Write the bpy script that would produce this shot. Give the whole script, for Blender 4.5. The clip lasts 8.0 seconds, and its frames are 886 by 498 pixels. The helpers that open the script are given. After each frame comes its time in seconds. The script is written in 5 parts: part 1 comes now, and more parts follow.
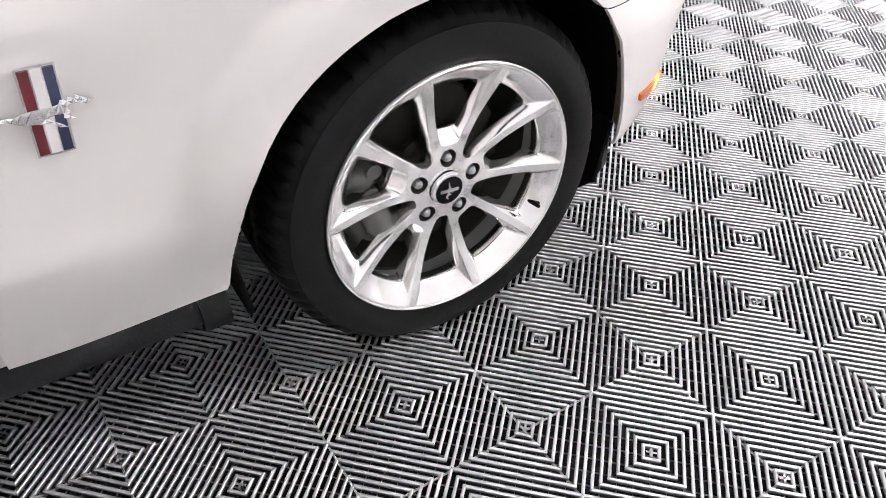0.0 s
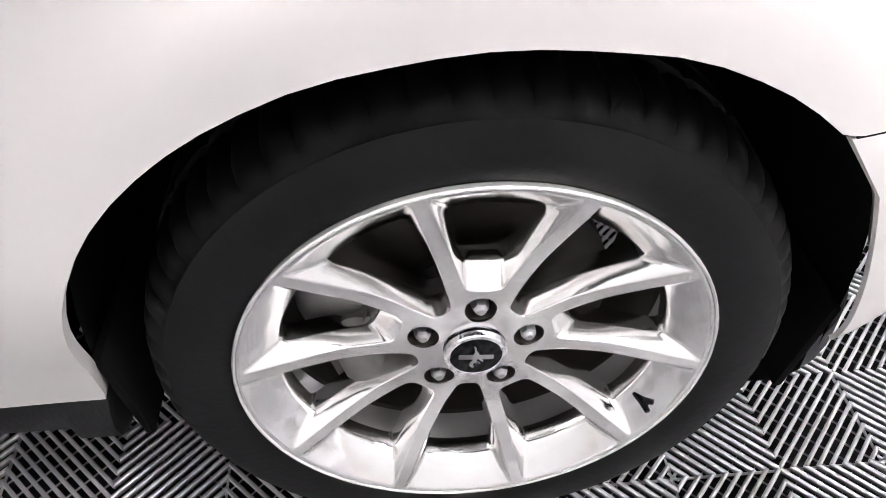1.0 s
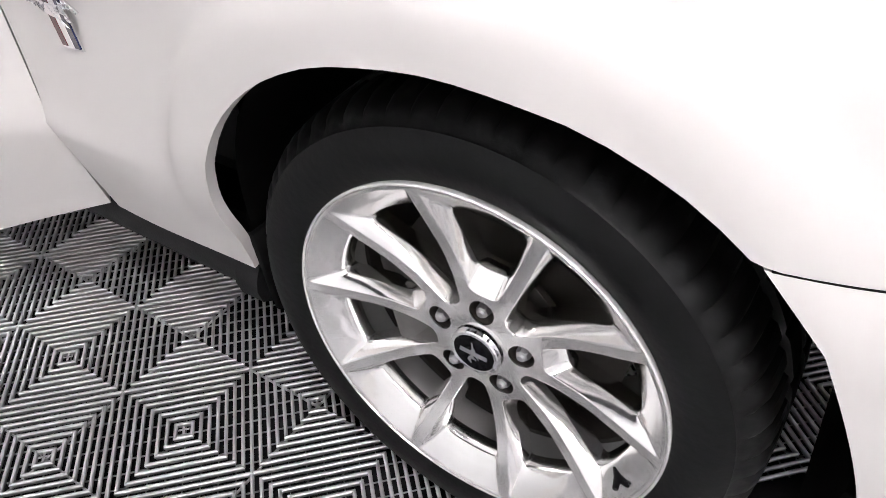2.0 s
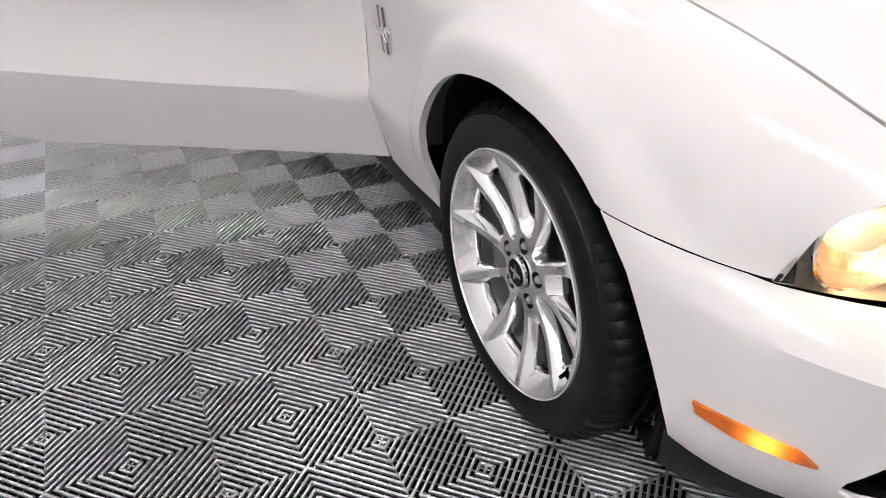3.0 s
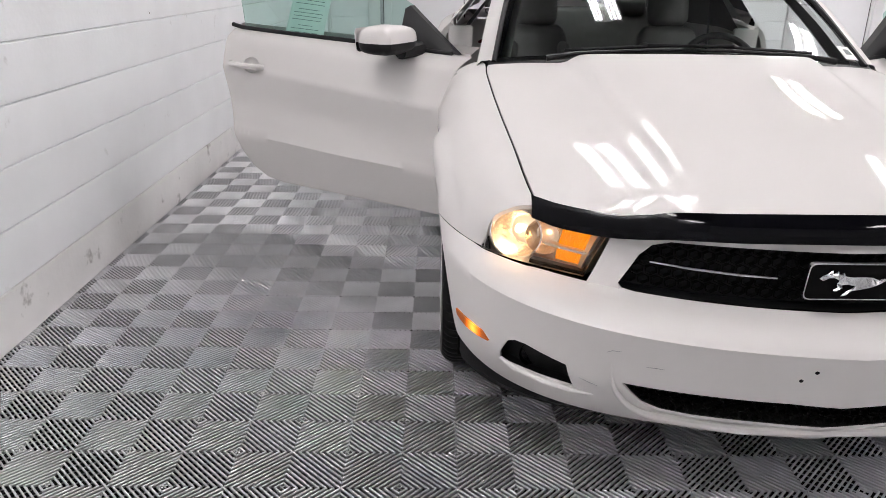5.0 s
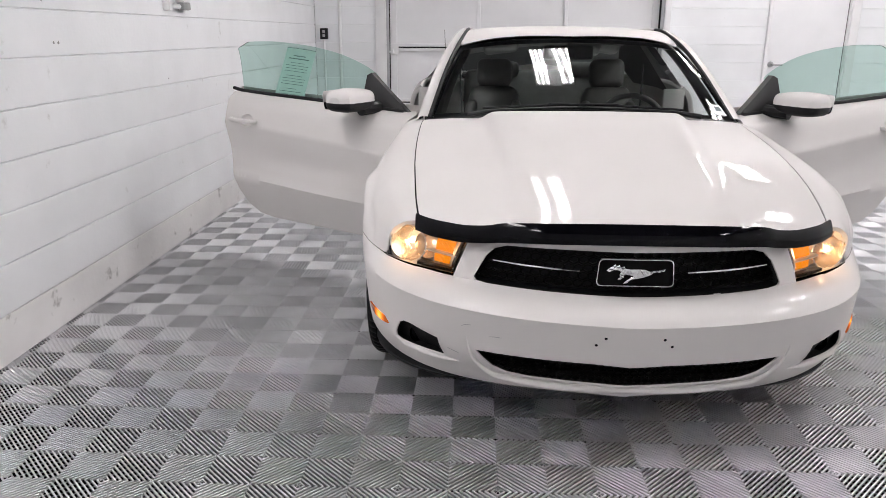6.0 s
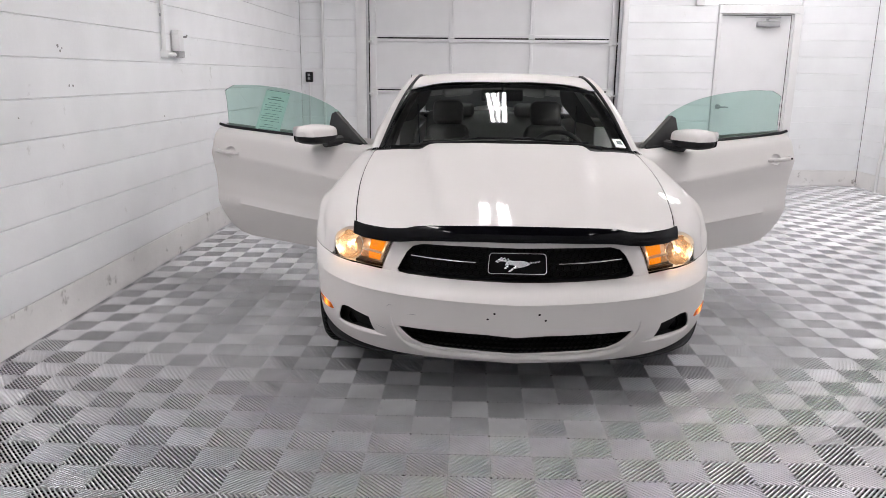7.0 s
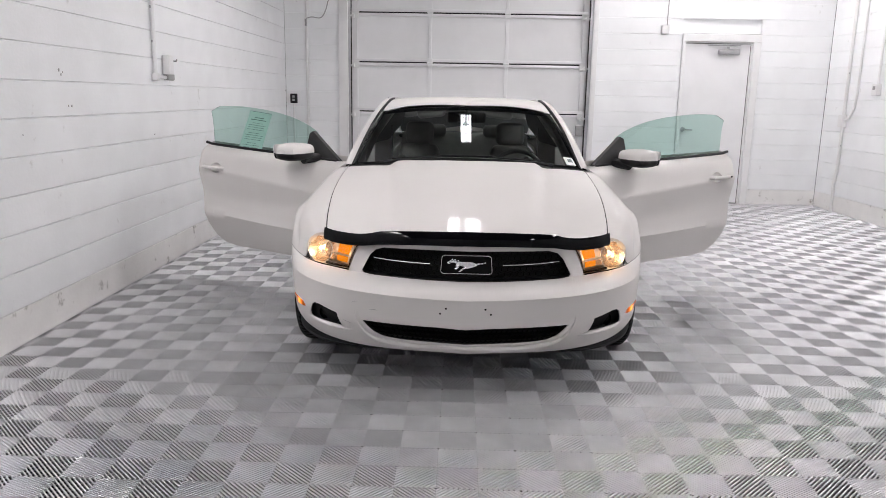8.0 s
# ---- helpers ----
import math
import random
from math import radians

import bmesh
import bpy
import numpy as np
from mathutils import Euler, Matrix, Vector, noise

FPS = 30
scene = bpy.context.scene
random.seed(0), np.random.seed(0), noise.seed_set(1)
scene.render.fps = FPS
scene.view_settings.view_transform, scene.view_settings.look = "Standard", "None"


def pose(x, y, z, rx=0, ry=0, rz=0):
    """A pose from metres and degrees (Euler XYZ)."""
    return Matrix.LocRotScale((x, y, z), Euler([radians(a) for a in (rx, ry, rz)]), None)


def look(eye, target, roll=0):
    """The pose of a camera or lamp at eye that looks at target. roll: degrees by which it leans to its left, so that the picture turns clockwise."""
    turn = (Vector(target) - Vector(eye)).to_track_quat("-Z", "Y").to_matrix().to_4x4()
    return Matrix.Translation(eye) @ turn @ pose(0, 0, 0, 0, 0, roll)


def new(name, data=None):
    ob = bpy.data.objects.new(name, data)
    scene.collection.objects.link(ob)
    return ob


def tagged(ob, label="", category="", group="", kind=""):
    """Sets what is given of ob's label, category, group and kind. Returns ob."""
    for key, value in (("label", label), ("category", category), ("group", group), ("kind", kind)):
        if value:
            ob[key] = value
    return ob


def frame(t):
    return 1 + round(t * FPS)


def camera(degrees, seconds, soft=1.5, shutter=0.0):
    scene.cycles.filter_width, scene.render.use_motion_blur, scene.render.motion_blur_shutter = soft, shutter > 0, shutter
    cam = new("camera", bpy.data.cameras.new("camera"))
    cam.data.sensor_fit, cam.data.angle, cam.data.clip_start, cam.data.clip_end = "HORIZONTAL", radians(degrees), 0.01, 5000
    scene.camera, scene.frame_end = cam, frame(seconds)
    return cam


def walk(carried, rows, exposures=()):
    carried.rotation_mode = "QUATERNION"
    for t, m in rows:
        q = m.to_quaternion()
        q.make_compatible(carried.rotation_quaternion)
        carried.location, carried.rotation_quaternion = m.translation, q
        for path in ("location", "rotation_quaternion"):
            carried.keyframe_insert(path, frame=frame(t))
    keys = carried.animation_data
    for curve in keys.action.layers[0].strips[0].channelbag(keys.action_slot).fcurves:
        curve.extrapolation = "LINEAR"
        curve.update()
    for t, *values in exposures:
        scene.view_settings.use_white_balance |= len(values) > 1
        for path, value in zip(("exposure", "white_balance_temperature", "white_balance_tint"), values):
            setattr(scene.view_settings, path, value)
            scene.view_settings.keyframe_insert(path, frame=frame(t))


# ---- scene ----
cam = camera(62.2, 8.0, 0.8)
PATH = [
    (0, (-1.791, 2.237, 1.05), (-0.508, 1.386, -0.227), 1.6),
    (0.5, (-1.554, 1.985, 0.995), (-0.216, 1.38, -0.362), 3.8),
    (1, (-1.397, 1.741, 0.921), (0.044, 1.597, -0.459), 0.5),
    (1.2, (-1.38, 1.673, 0.901), (0.085, 1.726, -0.46), -0.5),
    (2.3, (-1.459, 1.183, 1.0), (-0.357, 2.316, -0.226), -3.2),
    (2.5, (-1.487, 1.048, 1.022), (-0.488, 2.32, -0.154), -2.6),
    (3, (-1.524, 0.676, 1.087), (-0.829, 2.227, 0.033), -1.3),
    (3.5, (-1.411, 0.329, 1.147), (-1.002, 2.038, 0.193), -0.8),
    (4, (-1.318, -0.023, 1.175), (-1.098, 1.766, 0.308), 0.6),
    (5.3, (-0.86, -0.86, 1.286), (-0.879, 1.029, 0.629), 0.5),
    (5.5, (-0.785, -1.0, 1.307), (-0.827, 0.897, 0.677), 0.4),
    (6, (-0.547, -1.323, 1.328), (-0.627, 0.595, 0.765), 0.3),
    (6.5, (-0.361, -1.664, 1.34), (-0.448, 0.269, 0.834), 0.4),
    (7, (-0.245, -2.004, 1.355), (-0.315, -0.058, 0.895), 0.6),
    (7.5, (-0.119, -2.281, 1.368), (-0.176, -0.328, 0.941), 0.7),
    (8, (-0.094, -2.407, 1.371), (-0.133, -0.449, 0.966), 1.0),
]
walk(cam, [(t, look(e, a, r)) for t, e, a, r in PATH], ((0.0, 1.13), (1.0, 1.18), (2.5, 0.9), (3.5, 0.5), (4.0, 0.38), (5.5, 0.28), (8.0, 0.14)))

# ---- light ----
world = bpy.data.worlds.new("world")
world.use_nodes = True
world.node_tree.nodes["Background"].inputs["Color"].default_value = (0.8, 0.9, 1.0, 1)
world.node_tree.nodes["Background"].inputs["Strength"].default_value = 0.02
scene.world = world
scene.view_settings.exposure = 0.0
TUBE_GLOW = 72.0          # strength of the fluorescent tubes
ROOM = (-2.46, 4.78, -6.2, 7.72, 4.1)   # x0, x1, y0, y1, ceiling

# ---- materials ----


def material(name, color, rough=0.5, metal=0.0, coat=0.0, vary=0.0, scale=8.0, bump=0.0, bscale=60.0, stain=None, spec=0.5,
             emit=None, glow=0.0, randomize=0.0, coat_rough=0.03):
    """A surface with two scales of variation: broad stains and fine grain, with relief."""
    m = bpy.data.materials.new(name)
    m.use_nodes = True
    nt = m.node_tree
    b = nt.nodes["Principled BSDF"]
    b.inputs["Base Color"].default_value = (*color, 1)
    b.inputs["Roughness"].default_value = rough
    b.inputs["Metallic"].default_value = metal
    b.inputs["Coat Weight"].default_value = coat
    b.inputs["Coat Roughness"].default_value = coat_rough
    b.inputs["Specular IOR Level"].default_value = spec
    if emit:
        b.inputs["Emission Color"].default_value = (*emit, 1)
        b.inputs["Emission Strength"].default_value = glow
    co = nt.nodes.new("ShaderNodeTexCoord")
    if vary:
        n1 = nt.nodes.new("ShaderNodeTexNoise")
        n1.inputs["Scale"].default_value = scale
        n1.inputs["Detail"].default_value = 6
        nt.links.new(co.outputs["Object"], n1.inputs["Vector"])
        r = nt.nodes.new("ShaderNodeMapRange")
        r.inputs["From Min"].default_value, r.inputs["From Max"].default_value = 0.3, 0.7
        r.inputs["To Min"].default_value, r.inputs["To Max"].default_value = 1 - vary, 1 + vary
        nt.links.new(n1.outputs["Fac"], r.inputs["Value"])
        h = nt.nodes.new("ShaderNodeHueSaturation")
        h.inputs["Color"].default_value = (*color, 1)
        nt.links.new(r.outputs["Result"], h.inputs["Value"])
        last = h.outputs["Color"]
        if randomize:
            oi = nt.nodes.new("ShaderNodeObjectInfo")
            r2 = nt.nodes.new("ShaderNodeMapRange")
            r2.inputs["To Min"].default_value, r2.inputs["To Max"].default_value = 1 - randomize, 1 + randomize
            nt.links.new(oi.outputs["Random"], r2.inputs["Value"])
            h2 = nt.nodes.new("ShaderNodeHueSaturation")
            nt.links.new(last, h2.inputs["Color"])
            nt.links.new(r2.outputs["Result"], h2.inputs["Value"])
            last = h2.outputs["Color"]
        if stain:
            n2 = nt.nodes.new("ShaderNodeTexNoise")
            n2.inputs["Scale"].default_value = stain[1]
            n2.inputs["Detail"].default_value = 9
            n2.inputs["Roughness"].default_value = 0.65
            nt.links.new(co.outputs["Object"], n2.inputs["Vector"])
            ramp = nt.nodes.new("ShaderNodeValToRGB")
            ramp.color_ramp.elements[0].position, ramp.color_ramp.elements[1].position = stain[2], stain[3]
            nt.links.new(n2.outputs["Fac"], ramp.inputs["Fac"])
            mx = nt.nodes.new("ShaderNodeMix")
            mx.data_type = "RGBA"
            mx.inputs["B"].default_value = (*stain[0], 1)
            nt.links.new(ramp.outputs["Color"], mx.inputs["Factor"])
            nt.links.new(last, mx.inputs["A"])
            last = mx.outputs["Result"]
        nt.links.new(last, b.inputs["Base Color"])
        r3 = nt.nodes.new("ShaderNodeMapRange")
        r3.inputs["To Min"].default_value, r3.inputs["To Max"].default_value = max(rough - 0.06, 0.02), rough + 0.06
        nt.links.new(n1.outputs["Fac"], r3.inputs["Value"])
        nt.links.new(r3.outputs["Result"], b.inputs["Roughness"])
    if bump:
        n3 = nt.nodes.new("ShaderNodeTexNoise")
        n3.inputs["Scale"].default_value = bscale
        n3.inputs["Detail"].default_value = 5
        nt.links.new(co.outputs["Object"], n3.inputs["Vector"])
        bm_ = nt.nodes.new("ShaderNodeBump")
        bm_.inputs["Strength"].default_value = bump
        bm_.inputs["Distance"].default_value = 0.004
        nt.links.new(n3.outputs["Fac"], bm_.inputs["Height"])
        nt.links.new(bm_.outputs["Normal"], b.inputs["Normal"])
    return m


def glass(name, tint, gloss=1.0, rough=0.0):
    """A clear pane: tinted straight-through light, with a mirror gloss by Fresnel."""
    m = bpy.data.materials.new(name)
    m.use_nodes = True
    nt = m.node_tree
    nt.nodes.remove(nt.nodes["Principled BSDF"])
    out = nt.nodes["Material Output"]
    t = nt.nodes.new("ShaderNodeBsdfTransparent")
    t.inputs["Color"].default_value = (*tint, 1)
    g = nt.nodes.new("ShaderNodeBsdfGlossy")
    g.inputs["Roughness"].default_value = rough
    g.inputs["Color"].default_value = (gloss, gloss, gloss, 1)
    fr = nt.nodes.new("ShaderNodeFresnel")
    fr.inputs["IOR"].default_value = 1.5
    mx = nt.nodes.new("ShaderNodeMixShader")
    nt.links.new(fr.outputs["Fac"], mx.inputs["Fac"])
    nt.links.new(t.outputs["BSDF"], mx.inputs[1])
    nt.links.new(g.outputs["BSDF"], mx.inputs[2])
    nt.links.new(mx.outputs["Shader"], out.inputs["Surface"])
    return m


def glowing(name, color, strength):
    m = bpy.data.materials.new(name)
    m.use_nodes = True
    nt = m.node_tree
    nt.nodes.remove(nt.nodes["Principled BSDF"])
    e = nt.nodes.new("ShaderNodeEmission")
    e.inputs["Color"].default_value = (*color, 1)
    e.inputs["Strength"].default_value = strength
    nt.links.new(e.outputs["Emission"], nt.nodes["Material Output"].inputs["Surface"])
    return m


PAINT = material("white_car_paint", (0.68, 0.657, 0.643), 0.6, spec=0.0, coat=0.32, vary=0.012, scale=2.5, coat_rough=0.02)
WALL = material("painted_block", (0.84, 0.85, 0.862), 0.55, vary=0.035, scale=3.0, bump=0.25, bscale=45, randomize=0.02,
                stain=((0.50, 0.49, 0.47), 5.5, 0.66, 0.80))
WALL_LOW = material("scuffed_block", (0.80, 0.79, 0.78), 0.6, vary=0.05, scale=4.0, bump=0.3, bscale=40,
                    stain=((0.22, 0.20, 0.18), 7.0, 0.60, 0.72))
# Near black, so that glass and gloss parts reflect little from above.
CEILING = material("dark_unseen_ceiling", (0.10, 0.10, 0.105), 0.8, vary=0.1, scale=1.0)
STEEL_WHITE = material("white_door_steel", (0.78, 0.78, 0.79), 0.42, vary=0.03, scale=3.0, bump=0.06, bscale=25)
TRIM_WHITE = material("white_gloss_trim", (0.76, 0.76, 0.76), 0.38, vary=0.03, scale=6.0)
TILE = material("silver_floor_tile", (0.72, 0.72, 0.735), 0.40, metal=0.76, spec=0.3, vary=0.12, scale=5.0, randomize=0.06,
                stain=((0.50, 0.50, 0.50), 9.0, 0.62, 0.85))
# The shade between the tile ribs is put into this near-black colour.
SUBFLOOR_SHADE = material("subfloor_gap_shade", (0.010, 0.010, 0.011), 0.9, spec=0.05, vary=0.2, scale=6.0)
RUBBER = material("tyre_rubber", (0.004, 0.004, 0.0042), 0.5, spec=0.17, vary=0.15, scale=14.0, bump=0.15, bscale=90)
BLACK = material("black_plastic", (0.007, 0.007, 0.008), 0.5, spec=0.25, vary=0.2, scale=20.0, bump=0.12, bscale=220)
GLOSS_BLACK = material("gloss_black_acrylic", (0.002, 0.002, 0.003), 0.06, vary=0.05, scale=4.0, spec=0.15)
LINER = material("wheel_arch_liner", (0.005, 0.005, 0.005), 0.9, spec=0.06, vary=0.2, scale=12.0)
ALLOY = material("polished_aluminium", (0.90, 0.89, 0.88), 0.12, metal=1.0, vary=0.06, scale=14.0, bump=0.10, bscale=26)
ALLOY_CAST = material("silver_painted_cast", (0.88, 0.87, 0.86), 0.20, metal=0.6, vary=0.08, scale=14.0)
CHROME = material("chrome", (0.80, 0.80, 0.81), 0.07, metal=1.0)
SATIN = material("satin_metal", (0.45, 0.45, 0.46), 0.38, metal=1.0, vary=0.1, scale=12.0)
# Dark brake steel; the same near-black paints shade into the wheel's recesses.
BRAKE_SHADE = material("brake_steel_and_recess_shade", (0.025, 0.021, 0.018), 0.6, metal=0.3, vary=0.25, scale=18.0)
CAST = material("cast_caliper", (0.16, 0.155, 0.15), 0.6, metal=0.4, vary=0.2, scale=25.0)
GASKET = material("dark_gap", (0.006, 0.006, 0.006), 0.9, spec=0.08)
SEAT = material("dark_leather", (0.075, 0.073, 0.070), 0.5, vary=0.15, scale=15.0, bump=0.2, bscale=140)
CABIN = material("dark_cabin_plastic", (0.03, 0.03, 0.032), 0.6, vary=0.15, scale=10.0)
PILLAR_TRIM = material("grey_pillar_cloth", (0.30, 0.30, 0.28), 0.85, vary=0.1, scale=20.0)
REFLECTOR = material("lamp_reflector", (0.74, 0.62, 0.50), 0.24, metal=0.9, vary=0.12, scale=30.0, bump=0.25, bscale=70)
LAMP_CHROME = material("lamp_inner_chrome", (0.80, 0.77, 0.72), 0.3, metal=0.55, vary=0.1, scale=25.0)
MOULDED_CHROME = material("moulded_chrome", (0.80, 0.80, 0.81), 0.12, metal=1.0, bump=0.2, bscale=35)
AMBER = material("amber_lens", (0.72, 0.21, 0.004), 0.22, spec=0.4, vary=0.3, scale=60.0, bump=0.4, bscale=260, emit=(1.0, 0.36, 0.006), glow=0.50)


def lit_lens(name, color, glow, center, reach, peak, floor_):
    """A lens lit by a bulb behind it: the glow falls off with the distance from the bulb."""
    m = material(name, color, 0.22, coat=0.3)
    nt = m.node_tree
    co = nt.nodes.new("ShaderNodeTexCoord")
    far = nt.nodes.new("ShaderNodeVectorMath")
    far.operation = "DISTANCE"
    far.inputs[1].default_value = center
    nt.links.new(co.outputs["Object"], far.inputs[0])
    ramp = nt.nodes.new("ShaderNodeValToRGB")
    ramp.color_ramp.elements[0].color, ramp.color_ramp.elements[1].color = (1.0, 0.52, 0.07, 1), (*glow, 1)
    ramp.color_ramp.elements[1].position = 0.55
    fall = nt.nodes.new("ShaderNodeMapRange")
    fall.interpolation_type = "SMOOTHERSTEP"
    fall.inputs["From Max"].default_value = reach
    fall.inputs["To Min"].default_value, fall.inputs["To Max"].default_value = peak, floor_
    part_ = nt.nodes.new("ShaderNodeMapRange")
    part_.inputs["From Max"].default_value = reach
    nt.links.new(far.outputs["Value"], fall.inputs["Value"])
    nt.links.new(far.outputs["Value"], part_.inputs["Value"])
    nt.links.new(part_.outputs["Result"], ramp.inputs["Fac"])
    b = nt.nodes["Principled BSDF"]
    nt.links.new(ramp.outputs["Color"], b.inputs["Emission Color"])
    nt.links.new(fall.outputs["Result"], b.inputs["Emission Strength"])
    return m


WINDSCREEN = glass("windscreen_glass", (0.72, 0.77, 0.75))
TINTED = glass("green_tinted_glass", (0.52, 0.70, 0.65))
LENS = glass("clear_lens", (0.96, 0.95, 0.93))
TUBE = glowing("fluorescent_tube", (1.0, 0.955, 0.965), TUBE_GLOW)
BEAM = glowing("headlamp_glow", (1.0, 0.80, 0.50), 7.0)
PAPER = material("white_paper", (0.90, 0.92, 0.91), 0.8, vary=0.03, scale=30.0)
INK = material("printed_ink", (0.22, 0.26, 0.26), 0.8)
RED = material("red_enamel", (0.13, 0.008, 0.015), 0.25, coat=0.6)
BLUE = material("blue_enamel", (0.018, 0.022, 0.07), 0.25, coat=0.6)
WHITE_ENAMEL = material("white_enamel", (0.78, 0.77, 0.76), 0.25, coat=0.6)
GREYBOX = material("grey_box", (0.30, 0.30, 0.30), 0.5, vary=0.1, scale=10.0)

# ---- mesh helpers ----


def mesh_object(name, vf, mat, parent=None, label="", smooth=True, angle=35):
    v, f = vf
    me = bpy.data.meshes.new(name)
    me.from_pydata([tuple(p) for p in v], [], [tuple(q) for q in f])
    me.validate()
    if smooth:
        me.shade_smooth()
        me.set_sharp_from_angle(angle=radians(angle))
    me.materials.append(mat)
    ob = new(name, me)
    if parent is not None:
        ob.parent = parent
    if label:
        ob["label"] = label
    return ob


part = mesh_object


def thing(name, x, y, z, label, category, rz=0.0, group="", kind=""):
    ob = new(name)
    ob.matrix_basis = pose(x, y, z, 0, 0, rz)
    return tagged(ob, label, category, group, kind)


def join(*parts):
    v, f = [], []
    for pv, pf in parts:
        n = len(v)
        v += [tuple(p) for p in pv]
        f += [tuple(i + n for i in q) for q in pf]
    return v, f


def moved(vf, m):
    return [tuple(m @ Vector(p)) for p in vf[0]], vf[1]


def flipped(vf):
    return vf[0], [tuple(reversed(q)) for q in vf[1]]


def mirrored(vf, s):
    """The half for side s: as drawn for +1, mirrored in x for -1."""
    return vf if s > 0 else ([(-p[0], p[1], p[2]) for p in vf[0]], [tuple(reversed(q)) for q in vf[1]])


def box(cx, cy, cz, sx, sy, sz, bevel=0.0, segs=2):
    bm = bmesh.new()
    bmesh.ops.create_cube(bm, size=1.0)
    for v in bm.verts:
        v.co = Vector((cx + v.co.x * sx, cy + v.co.y * sy, cz + v.co.z * sz))
    if bevel:
        bmesh.ops.bevel(bm, geom=bm.edges[:], offset=bevel, segments=segs, affect="EDGES", profile=0.5)
    bm.verts.index_update()
    r = [tuple(v.co) for v in bm.verts], [tuple(v.index for v in f.verts) for f in bm.faces]
    bm.free()
    return r


def revolve(profile, n, closed=False):
    """A profile of (radius, height along x) turned round the x axis."""
    v, f, k = [], [], len(profile)
    for i in range(n):
        a = 2 * math.pi * i / n
        v += [(h, r * math.cos(a), r * math.sin(a)) for r, h in profile]
    for i in range(n):
        j = (i + 1) % n
        for q in range(k if closed else k - 1):
            w = (q + 1) % k
            f.append((i * k + q, i * k + w, j * k + w, j * k + q))
    return v, f


def tube(path, radius, n=10, caps=True):
    """A round bar along a path of points."""
    P = [Vector(p) for p in path]
    v, f = [], []
    up = Vector((0, 0, 1)) if abs((P[-1] - P[0]).normalized().z) < 0.9 else Vector((1, 0, 0))
    for i, p in enumerate(P):
        d = (P[min(i + 1, len(P) - 1)] - P[max(i - 1, 0)]).normalized()
        a = d.cross(up).normalized()
        b = d.cross(a)
        r = radius[i] if isinstance(radius, (list, tuple)) else radius
        v += [tuple(p + r * (math.cos(2 * math.pi * k / n) * a + math.sin(2 * math.pi * k / n) * b)) for k in range(n)]
    for i in range(len(P) - 1):
        f += [(i * n + k, i * n + (k + 1) % n, (i + 1) * n + (k + 1) % n, (i + 1) * n + k) for k in range(n)]
    if caps:
        f += [tuple(range(n)), tuple(reversed(range((len(P) - 1) * n, len(P) * n)))]
    return v, f


def sheet(rows):
    """A surface through rows of points, all rows of one length."""
    k = len(rows[0])
    return [tuple(p) for r in rows for p in r], [(i * k + j, i * k + j + 1, (i + 1) * k + j + 1, (i + 1) * k + j)
                                                 for i in range(len(rows) - 1) for j in range(k - 1)]


def slab(outline, depth, place):
    """A flat shape (u, v) given thickness; place(u, v, w) lays it into space."""
    n = len(outline)
    v = [place(a, b, 0) for a, b in outline] + [place(a, b, depth) for a, b in outline]
    f = [tuple(range(n)), tuple(reversed(range(n, 2 * n)))] + [((i + 1) % n, i, n + i, n + (i + 1) % n) for i in range(n)]
    return v, f


def spline(*pts):
    """A smooth curve through points (t, a, b, ...): a function of t that gives (a, b, ...)."""
    P = np.array(pts, float)
    t, V = P[:, 0], P[:, 1:]
    h = np.diff(t)
    d = np.diff(V, axis=0) / h[:, None]
    m = np.zeros_like(V)
    m[0], m[-1] = d[0], d[-1]
    if len(t) > 2:
        w1, w2 = (2 * h[1:] + h[:-1])[:, None], (h[1:] + 2 * h[:-1])[:, None]
        same = d[:-1] * d[1:] > 0
        den = np.where(same, w1 / np.where(d[:-1] == 0, 1, d[:-1]) + w2 / np.where(d[1:] == 0, 1, d[1:]), 1)
        m[1:-1] = np.where(same, (w1 + w2) / den, 0)

    def at(x):
        x = min(max(x, t[0]), t[-1])
        k = min(int(np.searchsorted(t, x, "right")) - 1, len(t) - 2)
        s, g = (x - t[k]) / h[k], h[k]
        return ((2 * s**3 - 3 * s * s + 1) * V[k] + (s**3 - 2 * s * s + s) * g * m[k]
                + (3 * s * s - 2 * s**3) * V[k + 1] + (s**3 - s * s) * g * m[k + 1])
    return at


def bezier(p0, p1, p2, p3):
    p0, p1, p2, p3 = (np.array(p, float) for p in (p0, p1, p2, p3))
    return lambda t: (1 - t)**3 * p0 + 3 * (1 - t)**2 * t * p1 + 3 * (1 - t) * t * t * p2 + t**3 * p3


def inside(poly, pts):
    P = np.asarray(poly)
    x, y = pts[:, 0], pts[:, 1]
    r = np.zeros(len(pts), bool)
    for (x1, y1), (x2, y2) in zip(P, np.roll(P, -1, axis=0)):
        if y1 != y2:
            r ^= ((y1 > y) != (y2 > y)) & (x < (x2 - x1) * (y - y1) / (y2 - y1) + x1)
    return r


def rounded(poly, r, n=4):
    """A polygon with its corners rounded."""
    out = []
    P = [Vector(p) for p in poly]
    for i, p in enumerate(P):
        a, b = P[i - 1] - p, P[(i + 1) % len(P)] - p
        ra = min(r, a.length * 0.45)
        rb = min(r, b.length * 0.45)
        p1, p2 = p + a.normalized() * ra, p + b.normalized() * rb
        out += [tuple((1 - s)**2 * p1 + 2 * s * (1 - s) * p + s * s * p2) for s in [k / n for k in range(n + 1)]]
    return out


